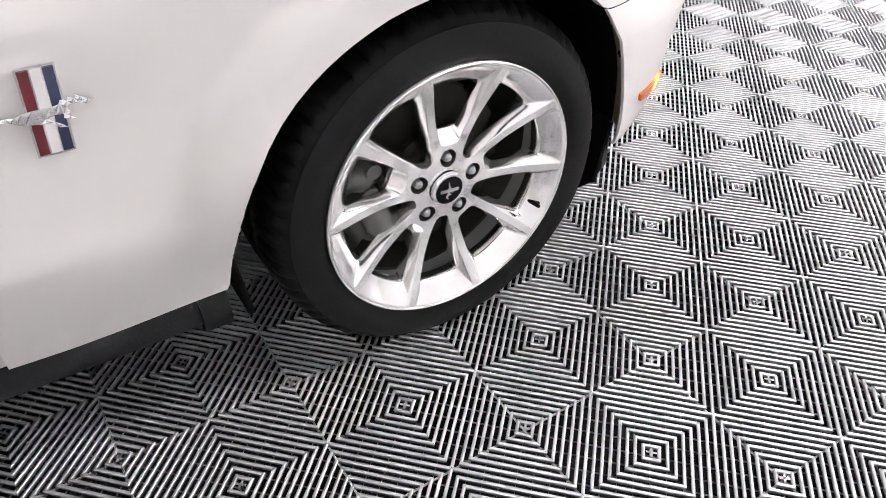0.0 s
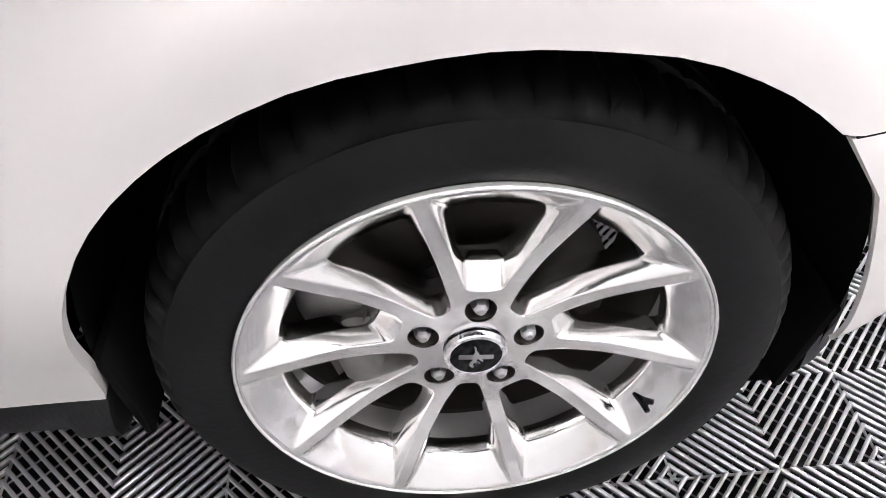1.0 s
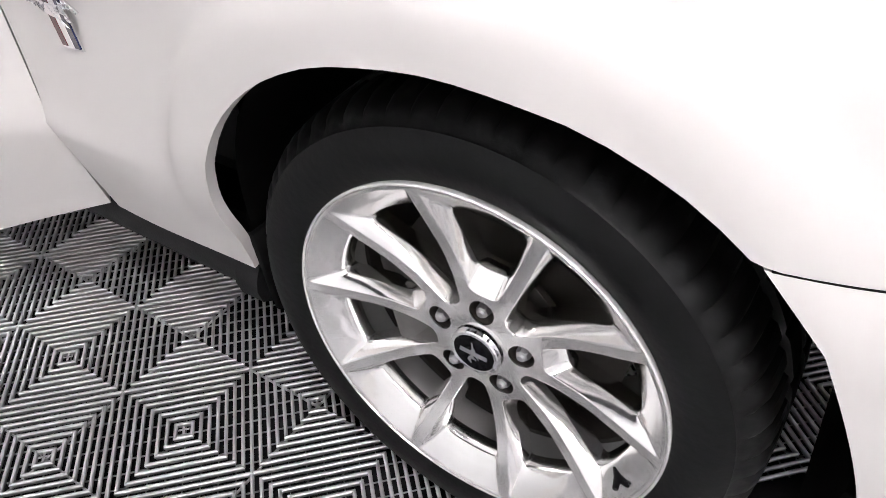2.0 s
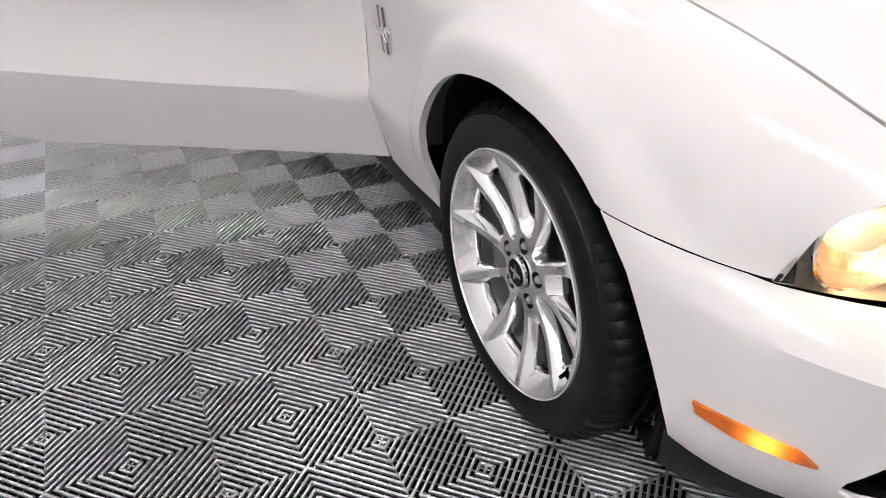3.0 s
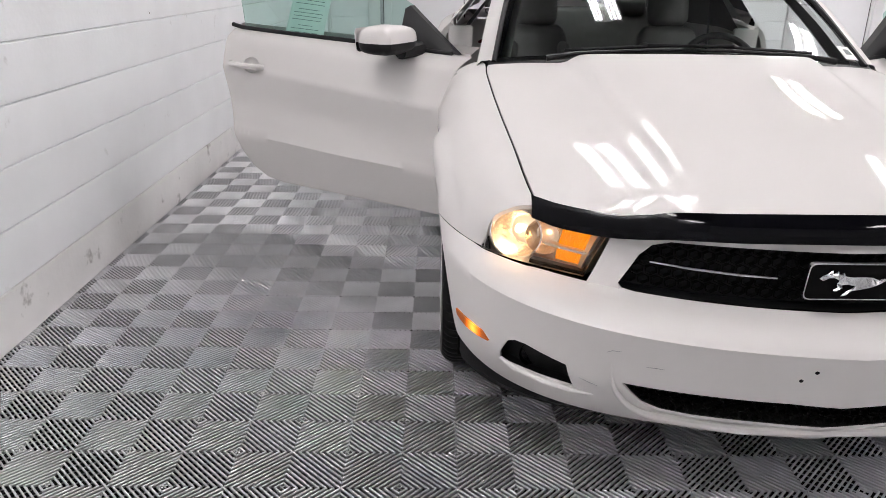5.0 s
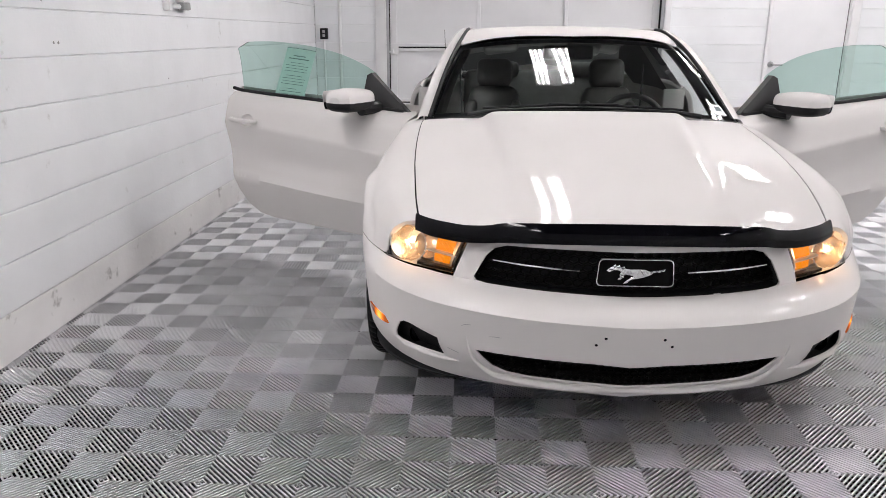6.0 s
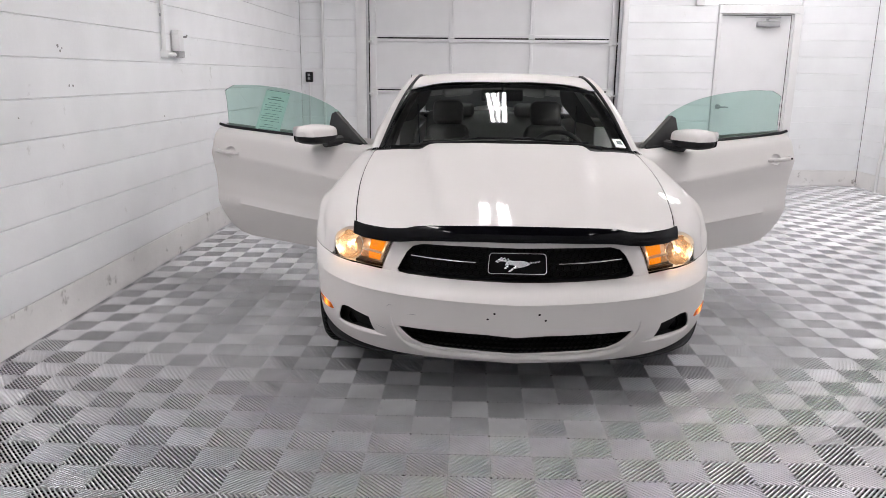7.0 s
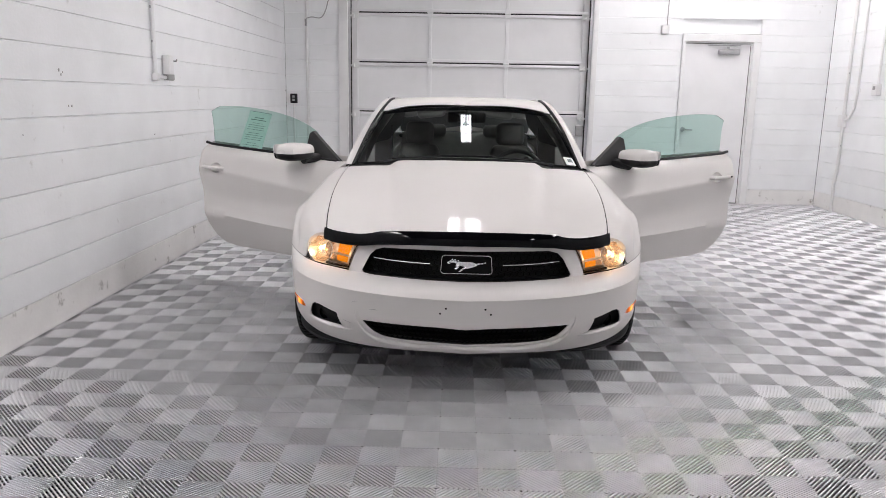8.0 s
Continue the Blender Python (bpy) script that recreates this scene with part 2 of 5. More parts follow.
def panel(outline, surf, step, scale=(1, 1), holes=(), thick=0.012, out=None, creases=()):
    """A curved panel cut to an outline with holes: surf(u, v) lays it in space, scale makes metres of u and v.
    Its edges turn inwards by thick."""
    from mathutils.geometry import delaunay_2d_cdt
    sc = np.array(scale, float)
    loops = []
    for poly in (outline, *holes):
        P = np.array(poly, float) * sc
        q = []
        for a, b in zip(P, np.roll(P, -1, axis=0)):
            n = max(1, int(np.hypot(*(b - a)) / step + 0.5))
            q += [a + (b - a) * k / n for k in range(n)]
        loops.append(np.array(q))
    ridges = []
    for line in creases:
        P = np.array(line, float) * sc
        n = max(1, int(np.hypot(*(P[1] - P[0])) / step + 0.5))
        ridges.append(np.array([P[0] + (P[1] - P[0]) * k / n for k in range(n + 1)]))
    allb = np.vstack(loops + ridges)
    lo, hi = loops[0].min(0), loops[0].max(0)
    gx, gy = np.meshgrid(np.arange(lo[0] + step / 2, hi[0], step), np.arange(lo[1] + step / 2, hi[1], step))
    g = np.stack([gx.ravel(), gy.ravel()], 1)
    ok = inside(loops[0], g)
    for h in loops[1:]:
        ok &= ~inside(h, g)
    g = g[ok]
    if len(g):
        near = np.array([((allb - p)**2).sum(1).min() for p in g])
        g = g[near > (0.5 * step)**2]
    pts = np.vstack([allb, g])
    edges, s = [], 0
    for l in loops:
        edges += [(s + i, s + (i + 1) % len(l)) for i in range(len(l))]
        s += len(l)
    for l in ridges:
        edges += [(s + i, s + i + 1) for i in range(len(l) - 1)]
        s += len(l)
    v2, _, f2, *_ = delaunay_2d_cdt([Vector(p) for p in pts], edges, [], 0, 1e-6)
    V2 = np.array([tuple(p) for p in v2])
    c = np.array([V2[list(t)].mean(0) for t in f2])
    keep = inside(loops[0], c)
    for h in loops[1:]:
        keep &= ~inside(h, c)
    faces = [tuple(t) for t, k in zip(f2, keep) if k]
    uv = V2 / sc
    P = np.array([surf(*p) for p in uv])
    e = 1e-4
    N = np.cross(np.array([surf(p[0] + e / sc[0], p[1]) for p in uv]) - np.array([surf(p[0] - e / sc[0], p[1]) for p in uv]),
                 np.array([surf(p[0], p[1] + e / sc[1]) for p in uv]) - np.array([surf(p[0], p[1] - e / sc[1]) for p in uv]))
    N /= np.maximum(np.linalg.norm(N, axis=1), 1e-12)[:, None]
    if out is not None and (N @ np.array(out)).mean() < 0:
        N = -N
    tri = faces[0]
    fn = np.array([np.cross(P[b] - P[a], P[d] - P[a]) @ N[a] for a, b, d in faces]).sum()
    if fn < 0:
        faces = [tuple(reversed(t)) for t in faces]
    verts = P.tolist()
    count = {}
    for t in faces:
        for a, b in ((t[0], t[1]), (t[1], t[2]), (t[2], t[0])):
            count[(a, b)] = 1
    ring = {}
    for a, b in list(count):
        if (b, a) not in count:
            for k in (a, b):
                if k not in ring:
                    ring[k] = len(verts)
                    verts.append((P[k] - N[k] * thick).tolist())
            faces.append((b, a, ring[a], ring[b]))
    return verts, faces

# ---- the room ----
X0, X1, Y0, Y1, ZC = ROOM
COURSE = 0.2032           # height of a block course
JOINT = 0.003


def wall(name, label, spans, place, slab_vf, mortar=0.031):
    """A block wall: a backing slab, and its courses as long strips with recessed joints. spans(z0, z1): where blocks run."""
    ob = part(name, slab_vf, WALL)
    tagged(ob, label, "wall", kind="structure")
    n = int(ZC / COURSE) + 1
    for k in range(n):
        z0, z1 = k * COURSE + JOINT / 2, min((k + 1) * COURSE - JOINT / 2, ZC - 0.01)
        for a, b in spans(k * COURSE, (k + 1) * COURSE):
            bev = 0.004
            rows = [[place(u, z, d) for u in (a, b)] for z, d in ((z0 - JOINT, 0.0), (z0 - JOINT, mortar), (z0, mortar), (z0, 0.036), (z0 + bev * 0.5, 0.039), (z0 + bev, 0.04),
                                                                  (z1 - bev, 0.04), (z1 - bev * 0.5, 0.039), (z1, 0.034), (z1, 0.0))]
            v, f = sheet(rows)
            m = len(rows)
            f += [tuple(2 * i for i in range(m)), tuple(2 * i + 1 for i in reversed(range(m)))]
            part("block_course", (v, f), WALL_LOW if k == 0 else WALL, ob, smooth=False)
    return ob


wall("wall_west", "white painted concrete block wall with scuffs along its base", lambda a, b: [(Y0, Y1)],
     lambda u, z, d: (X0 - 0.04 + d, u, z), box(X0 - 0.14, (Y0 + Y1) / 2, ZC / 2, 0.196, Y1 - Y0, ZC))
wall("wall_east", "white painted concrete block wall with surface pipes", lambda a, b: [(Y0, Y1)],
     lambda u, z, d: (X1 + 0.04 - d, -u + Y0 + Y1, z), box(X1 + 0.14, (Y0 + Y1) / 2, ZC / 2, 0.196, Y1 - Y0, ZC), 0.037)
wall("wall_south", "white painted concrete block wall", lambda a, b: [(X0, X1)],
     lambda u, z, d: (-u + X0 + X1, Y0 - 0.04 + d, z), box((X0 + X1) / 2, Y0 - 0.14, ZC / 2, X1 - X0, 0.196, ZC))

GX0, GX1, GZ = -1.60, 1.62, 3.1       # opening of the sectional door
DX0, DX1, DZ = 2.86, 3.75, 2.145      # leaf of the small door
FR = 0.10                             # width of its frame


def north_spans(a, b):
    cuts = []
    if a < GZ:
        cuts.append((GX0, GX1))
    if a < DZ + FR:
        cuts.append((DX0 - FR * 0.4, DX1 + FR))
    r, x = [], X0
    for c0, c1 in cuts:
        r.append((x, c0))
        x = c1
    return r + [(x, X1)]


YB = Y1 + 0.15
back = join(box((X0 + GX0) / 2, YB, ZC / 2, GX0 - X0, 0.196, ZC), box((GX0 + GX1) / 2, YB, (ZC + GZ) / 2, GX1 - GX0, 0.196, ZC - GZ),
            box((GX1 + DX0 - 0.04) / 2, YB, ZC / 2, DX0 - 0.04 - GX1, 0.196, ZC), box((DX1 + FR + X1) / 2, YB, ZC / 2, X1 - DX1 - FR, 0.196, ZC),
            box((DX0 - 0.04 + DX1 + FR) / 2, YB, (ZC + DZ + FR) / 2, DX1 + FR - DX0 + 0.04, 0.196, ZC - DZ - FR))
wall("wall_north", "white painted concrete block wall with two doors", north_spans, lambda u, z, d: (u, Y1 + 0.05 - d, z), back, 0.0375)

# Unseen ceiling; its dark colour holds down bounced light and reflections.
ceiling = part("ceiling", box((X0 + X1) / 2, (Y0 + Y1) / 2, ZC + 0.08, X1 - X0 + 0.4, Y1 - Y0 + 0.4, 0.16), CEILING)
tagged(ceiling, "plain near-black ceiling, unseen, dark to keep reflections down", "ceiling", kind="structure")


def sectional_door():
    ob = part("door_1", box((GX0 + GX1) / 2, Y1 + 0.16, GZ / 2, GX1 - GX0, 0.02, GZ), STEEL_WHITE)
    tagged(ob, "closed white steel sectional garage door", "garage door", kind="structure")
    joints = [0.0, 0.517, 1.167, 1.822, 2.467, GZ]
    yf = Y1 + 0.14
    for z0, z1 in zip(joints, joints[1:]):
        part("door_section", box((GX0 + GX1) / 2, yf, (z0 + z1) / 2, GX1 - GX0 - 0.02, 0.03, z1 - z0 - 0.006, 0.003, 1), STEEL_WHITE, ob)
        for z in (z0 + 0.027, z1 - 0.027):
            part("section_rail", box((GX0 + GX1) / 2, yf - 0.03, z, GX1 - GX0 - 0.03, 0.034, 0.036, 0.004, 2), STEEL_WHITE, ob)
        for x in (-0.52, 0.51):
            part("stile", box(x, yf - 0.026, (z0 + z1) / 2, 0.045, 0.024, z1 - z0 - 0.09, 0.004, 1), STEEL_WHITE, ob)
        for x in (GX0 + 0.06, GX1 - 0.06):
            part("end_stile", box(x, yf - 0.027, (z0 + z1) / 2, 0.09, 0.026, z1 - z0 - 0.09, 0.004, 1), STEEL_WHITE, ob)
    for z in joints[1:-1]:
        part("joint_seal", box((GX0 + GX1) / 2, yf - 0.027, z, GX1 - GX0 - 0.04, 0.03, 0.0165), BLACK, ob, "black rubber seal between sections")
        for x in (-0.52, 0.51):
            part("hinge", join(box(x, yf - 0.052, z, 0.07, 0.012, 0.11, 0.003, 1), moved(tube([(-0.04, 0, 0), (0.04, 0, 0)], 0.008, 8),
                 Matrix.Translation((x, yf - 0.062, z)))), STEEL_WHITE, ob)
        for x, s in ((GX0 + 0.075, -1), (GX1 - 0.075, 1)):
            br = join(box(x, yf - 0.055, z - 0.035, 0.10, 0.014, 0.10, 0.004, 1), box(x + s * 0.02, yf - 0.085, z - 0.05, 0.03, 0.06, 0.05, 0.006, 1),
                      tube([(x - 0.02, yf - 0.1, z - 0.05), (x + s * 0.09, yf - 0.1, z - 0.05)], 0.012, 10),
                      moved(revolve([(0.0, -0.012), (0.022, -0.012), (0.022, 0.012), (0.0, 0.012)], 14), Matrix.Translation((x + s * 0.085, yf - 0.1, z - 0.05))))
            part("roller_bracket", br, TRIM_WHITE, ob)
    for x, s in ((GX0 - 0.02, -1), (GX1 + 0.02, 1)):
        track = join(box(x, yf - 0.10, GZ / 2, 0.005, 0.07, GZ), box(x - s * 0.022, yf - 0.135, GZ / 2, 0.045, 0.005, GZ), box(x - s * 0.015, yf - 0.068, GZ / 2, 0.03, 0.005, GZ))
        part("track", track, SATIN, ob, "galvanised steel door track")
        part("seal", box(x - s * 0.026, yf - 0.045, GZ / 2, 0.04, 0.03, GZ), BLACK, ob, "black rubber weather seal")
    part("bottom_seal", box((GX0 + GX1) / 2, yf - 0.005, 0.012, GX1 - GX0 - 0.05, 0.05, 0.03, 0.006, 2), BLACK, ob)
    part("side_latch", box(GX1 - 0.09, yf - 0.075, 0.95, 0.10, 0.05, 0.14, 0.008, 2), GREYBOX, ob, "grey metal side latch")
    return ob


sectional_door()
jamb = part("trim_1", join(box(GX0 - 0.075, Y1 - 0.003, GZ / 2, 0.13, 0.05, GZ, 0.006, 2), box(GX1 + 0.05, Y1 - 0.003, GZ / 2, 0.07, 0.05, GZ, 0.006, 2)), TRIM_WHITE)
tagged(jamb, "white painted steel jambs beside the garage door", "door jamb", kind="structure")


def small_door():
    xm = (DX0 + DX1) / 2
    ob = part("door_2", box(xm, Y1 + 0.05, DZ / 2 + 0.006, DX1 - DX0 - 0.006, 0.045, DZ - 0.012, 0.003, 1), STEEL_WHITE)
    tagged(ob, "closed white painted steel door with a lever handle", "door", kind="structure")
    fr = join(box(DX1 + FR / 2, Y1 + 0.02, DZ / 2, FR, 0.1, DZ, 0.004, 1), box(DX0 - FR * 0.2, Y1 + 0.02, DZ / 2, FR * 0.4, 0.1, DZ, 0.004, 1),
              box(xm + 0.03, Y1 + 0.02, DZ + FR / 2 + 0.001, DX1 - DX0 + FR * 1.4, 0.1, FR, 0.004, 1))
    part("door_frame", fr, TRIM_WHITE, ob)
    stop = join(box(DX1 - 0.008, Y1 + 0.02, DZ / 2, 0.016, 0.03, DZ), box(xm, Y1 + 0.02, DZ - 0.008, DX1 - DX0, 0.03, 0.016))
    part("door_stop", stop, TRIM_WHITE, ob)
    part("gap", join(box(DX1 - 0.019, Y1 + 0.0265, DZ / 2, 0.006, 0.004, DZ - 0.02), box(xm, Y1 + 0.0265, DZ - 0.019, DX1 - DX0 - 0.04, 0.004, 0.006)), GASKET, ob)
    part("frame_gap", join(box(DX1 + FR + 0.004, Y1 + 0.012, DZ / 2, 0.006, 0.01, DZ + FR), box(xm + 0.03, Y1 + 0.012, DZ + FR + 0.004, DX1 - DX0 + FR * 1.4, 0.01, 0.006)), GASKET, ob)
    closer = join(box(3.44, Y1 - 0.005, 2.02, 0.28, 0.06, 0.065, 0.008, 2), tube([(3.42, Y1 - 0.03, 2.06), (3.42, Y1 - 0.03, 2.085)], 0.018, 12))
    part("door_closer", closer, SATIN, ob, "grey metal door closer")
    part("closer_arm", join(box(3.36, Y1 - 0.05, 2.10, 0.42, 0.02, 0.012), tube([(3.57, Y1 - 0.05, 2.10), (3.42, Y1 - 0.08, 2.09)], 0.009, 8)), SATIN, ob)
    lev = join(moved(revolve([(0.0, -0.02), (0.03, -0.02), (0.034, -0.008), (0.034, 0.0), (0.0, 0.0)], 20), Matrix.Translation((2.92, Y1 + 0.025, 1.0)) @ Matrix.Rotation(radians(90), 4, "Z")),
               tube([(2.92, Y1 + 0.02, 1.0), (2.92, Y1 - 0.04, 1.0), (2.95, Y1 - 0.05, 1.0), (3.03, Y1 - 0.05, 0.995)], 0.010, 10))
    part("door_handle", lev, SATIN, ob, "satin metal lever handle")
    for z in (0.25, 1.08, 1.92):
        part("hinge", tube([(DX1 + 0.004, Y1 + 0.012, z - 0.05), (DX1 + 0.004, Y1 + 0.012, z + 0.05)], 0.009, 10), STEEL_WHITE, ob)
    return ob


small_door()

# chips in the paint of the west wall
west = bpy.data.objects["wall_west"]
for y, z, r in ((1.98, 1.49, 0.009), (2.00, 1.464, 0.007), (2.02, 1.478, 0.005), (2.056, 1.28, 0.006), (2.095, 1.279, 0.007), (1.56, 1.13, 0.004), (3.3, 1.05, 0.005)):
    chip = [(r * (1 + 0.3 * math.sin(5 * q + y * 9)) * math.cos(q), r * (1 + 0.3 * math.cos(3 * q + z * 7)) * math.sin(q)) for q in np.linspace(0, 2 * math.pi, 10, endpoint=False)]
    part("paint_chip", slab(chip, 0.0012, lambda a, b, w: (X0 + w, y + a, z + b)), GREYBOX, west)

# pipes, boxes and cords on the walls


def on_wall(name, label, category, base, parts_):
    t = thing(name, *base, label, category)
    inv = Matrix.Translation(base).inverted()
    for n, vf, mat in parts_:
        part(n, moved(vf, inv), mat, t)
    return t


def clip(x, y, z, nx, ny):
    return box(x - nx * 0.004, y - ny * 0.004, z, 0.008 + 0.05 * abs(ny), 0.008 + 0.05 * abs(nx), 0.02, 0.002, 1)


xw = X0 + 0.022
on_wall("conduit_box", "white conduit with a painted outlet box on the block wall", "conduit", (X0, 3.33, 1.48), [
    ("conduit", tube([(xw, 3.335, ZC), (xw, 3.335, 1.50)], 0.0135, 10), TRIM_WHITE),
    ("elbow", join(box(xw, 3.335, 1.485, 0.05, 0.05, 0.06, 0.01, 2), tube([(xw, 3.335, 1.485), (xw, 3.56, 1.485)], 0.016, 10)), TRIM_WHITE),
    ("outlet_box", box(xw + 0.01, 3.56, 1.585, 0.06, 0.10, 0.15, 0.008, 2), TRIM_WHITE),
    ("box_base", box(xw + 0.008, 3.575, 1.49, 0.05, 0.12, 0.05, 0.008, 2), GREYBOX),
    ("pipe_clip", clip(xw, 3.335, 2.0, 1, 0), SATIN), ("pipe_clip", clip(xw, 3.335, 1.75, 1, 0), SATIN)])
on_wall("wall_hook", "small dark metal hook on the block wall", "hook", (X0, 3.72, 1.62), [
    ("hook", tube([(X0, 3.72, 1.62), (X0 + 0.04, 3.72, 1.62), (X0 + 0.045, 3.72, 1.635)], 0.007, 8), GREYBOX)])
yw = Y1 - 0.012
on_wall("door_control", "black garage door push-button box on a thin conduit", "switch box", (-2.35, Y1, 1.26), [
    ("switch_body", box(-2.35, yw - 0.01, 1.32, 0.092, 0.05, 0.128, 0.008, 2), BLACK),
    ("button", box(-2.35, yw - 0.038, 1.345, 0.03, 0.012, 0.03, 0.003, 1), GREYBOX),
    ("button", box(-2.35, yw - 0.038, 1.30, 0.03, 0.012, 0.03, 0.003, 1), GREYBOX),
    ("conduit", tube([(-2.355, yw, 1.26), (-2.355, yw, 0.0)], 0.012, 10), TRIM_WHITE)])
on_wall("wall_conduit", "white painted conduit running up the block wall", "conduit", (-2.16, Y1, 0.0), [
    ("conduit", tube([(-2.16, yw - 0.006, 0.0), (-2.16, yw - 0.006, ZC)], 0.02, 12), TRIM_WHITE),
    ("pipe_clip", clip(-2.16, yw, 2.36, 0, 1), TRIM_WHITE), ("pipe_clip", clip(-2.16, yw, 1.0, 0, 1), TRIM_WHITE),
    ("cord", tube([(-2.155 + 0.33 * s, yw - 0.03, 2.36 + 0.02 * math.sin(7 * s) + 0.42 * s**5) for s in [k / 10 for k in range(11)]], 0.006, 8), GREYBOX),
    ("plug", box(-2.165, yw - 0.03, 2.31, 0.025, 0.03, 0.09, 0.006, 2), GREYBOX)])
on_wall("cord_box", "white cord hanging to a small wall box", "cord", (2.58, Y1, 2.26), [
    ("small_box", box(2.58, yw, 2.29, 0.10, 0.04, 0.11, 0.008, 2), TRIM_WHITE),
    ("cord", tube([(2.60, yw, 2.34), (2.605, yw, 2.7), (2.60, yw, ZC)], 0.006, 8), GREYBOX)])
xe = X1 - 0.018
on_wall("east_conduit", "white painted pipe with a junction box on the block wall", "conduit", (X1, 7.2, 0.0), [
    ("conduit", tube([(xe, 7.2, 0.0), (xe, 7.2, 0.35), (xe, 7.16, 0.55), (xe, 7.16, ZC)], 0.02, 12), TRIM_WHITE),
    ("junction_box", box(xe - 0.012, 7.16, 1.16, 0.06, 0.11, 0.15, 0.008, 2), TRIM_WHITE),
    ("branch_pipe", tube([(xe, 7.14, 1.16), (xe, 7.02, 1.2), (xe, 6.93, 1.32), (xe, 6.9, 1.5), (xe, 6.9, ZC)], 0.014, 10), TRIM_WHITE),
    ("pipe_clip", clip(xe, 7.16, 1.75, 1, 0), SATIN), ("pipe_clip", clip(xe, 7.16, 0.85, 1, 0), SATIN)])
on_wall("thermostat", "white thermostat box with a conduit on the block wall", "control box", (X1, 6.45, 1.47), [
    ("control_case", box(xe - 0.01, 6.47, 1.54, 0.06, 0.11, 0.13, 0.008, 2), TRIM_WHITE),
    ("display", box(xe - 0.043, 6.47, 1.56, 0.006, 0.05, 0.04, 0.002, 1), GREYBOX),
    ("conduit", tube([(xe, 6.47, 1.6), (xe, 6.47, ZC)], 0.012, 10), TRIM_WHITE)])


def highbay(x, y):
    """A six-tube fluorescent fitting hung below the ceiling."""
    t = thing("ceiling_light", x, y, ZC - 0.28, "unseen white six-tube fluorescent fitting hanging from the ceiling, switched on", "ceiling light", group="ceiling lights")
    part("housing", join(box(0, 0, 0.05, 0.10, 1.24, 0.06, 0.008, 2), box(0, 0, 0.02, 0.44, 1.24, 0.012)), TRIM_WHITE, t)
    for x_ in (-0.215, 0.215, 0.0):
        part("reflector_fin", box(x_, 0, -0.014, 0.010, 1.22, 0.05), TRIM_WHITE, t)
    for x_ in (-0.185, -0.13, -0.075, 0.075, 0.13, 0.185):
        part("tube", tube([(x_, -0.58, -0.012), (x_, 0.58, -0.012)], 0.0135, 8), TUBE, t, "glowing white tube")
    for y_ in (-0.45, 0.45):
        part("hanger", tube([(0, y_, 0.08), (0, y_, 0.285)], 0.004, 6), SATIN, t)
    return t


# All out of view; most are added to brighten walls, doors and car sides.
for lx, rows_ in ((-2.1, (-2.6, 0.2)), (-0.05, (4.1,)), (3.1, (-2.8, 1.3, 4.0, 6.6))):
    for ly in rows_:
        highbay(lx, ly)

# ---- the car: local x from its middle, y rearwards from the front axle ----
CX, CY = -0.051, 1.66
car = thing("car", CX, CY, 0.0, "white two-door coupe with both doors open and headlights on", "car")
AXLE_R, HUB_Z = 2.72, 0.325
HINGE_X, HINGE_Y, DOOR_ANGLE = 0.90, 0.705, 57.9


def body(name, vf, mat=PAINT, label="", parent=None, angle=32):
    return part(name, vf, mat, parent or car, label, angle=angle)


# lines of the side from the wheel arch to the tail: (y, x, z)
TOP = spline((-0.64, 0.655, 0.705), (-0.56, 0.683, 0.732), (-0.306, 0.715, 0.807), (-0.032, 0.736, 0.858), (0.227, 0.746, 0.893), (0.436, 0.749, 0.916),
             (0.562, 0.745, 0.932), (0.727, 0.757, 0.938), (1.0, 0.79, 0.955), (1.92, 0.858, 1.004), (2.3, 0.84, 1.03), (2.9, 0.76, 1.03), (3.5, 0.68, 0.985), (3.74, 0.62, 0.94))
SHOULDER = spline((-0.64, 0.69, 0.695), (-0.5, 0.752, 0.725), (-0.3, 0.80, 0.79), (0.0, 0.835, 0.835), (0.3, 0.845, 0.865), (0.56, 0.84, 0.892), (0.8, 0.852, 0.895),
                  (1.85, 0.905, 0.95), (2.4, 0.905, 0.985), (3.0, 0.87, 0.98), (3.5, 0.80, 0.94), (3.77, 0.71, 0.90))
UPPER = spline((-0.64, 0.725, 0.66), (-0.5, 0.795, 0.66), (-0.3, 0.872, 0.705), (0.0, 0.913, 0.745), (0.3, 0.919, 0.752), (0.7, 0.925, 0.735), (1.0, 0.93, 0.757),
               (1.92, 0.942, 0.825), (2.4, 0.95, 0.84), (3.0, 0.93, 0.84), (3.5, 0.86, 0.83), (3.80, 0.75, 0.82))
MIDDLE = spline((-0.64, 0.74, 0.58), (-0.5, 0.812, 0.58), (-0.3, 0.883, 0.60), (0.0, 0.913, 0.62), (0.3, 0.908, 0.62), (0.6, 0.908, 0.60), (0.8, 0.902, 0.60), (1.2, 0.900, 0.61),
                (1.92, 0.912, 0.65), (2.4, 0.945, 0.65), (3.0, 0.93, 0.65), (3.5, 0.88, 0.65), (3.83, 0.77, 0.66))
LOWER = spline((-0.64, 0.75, 0.45), (-0.3, 0.883, 0.45), (0.0, 0.903, 0.45), (0.4, 0.902, 0.44), (0.6, 0.914, 0.445), (0.8, 0.918, 0.458), (1.2, 0.926, 0.472), (1.92, 0.930, 0.502),
               (2.4, 0.94, 0.48), (3.0, 0.925, 0.46), (3.5, 0.87, 0.46), (3.83, 0.77, 0.46))
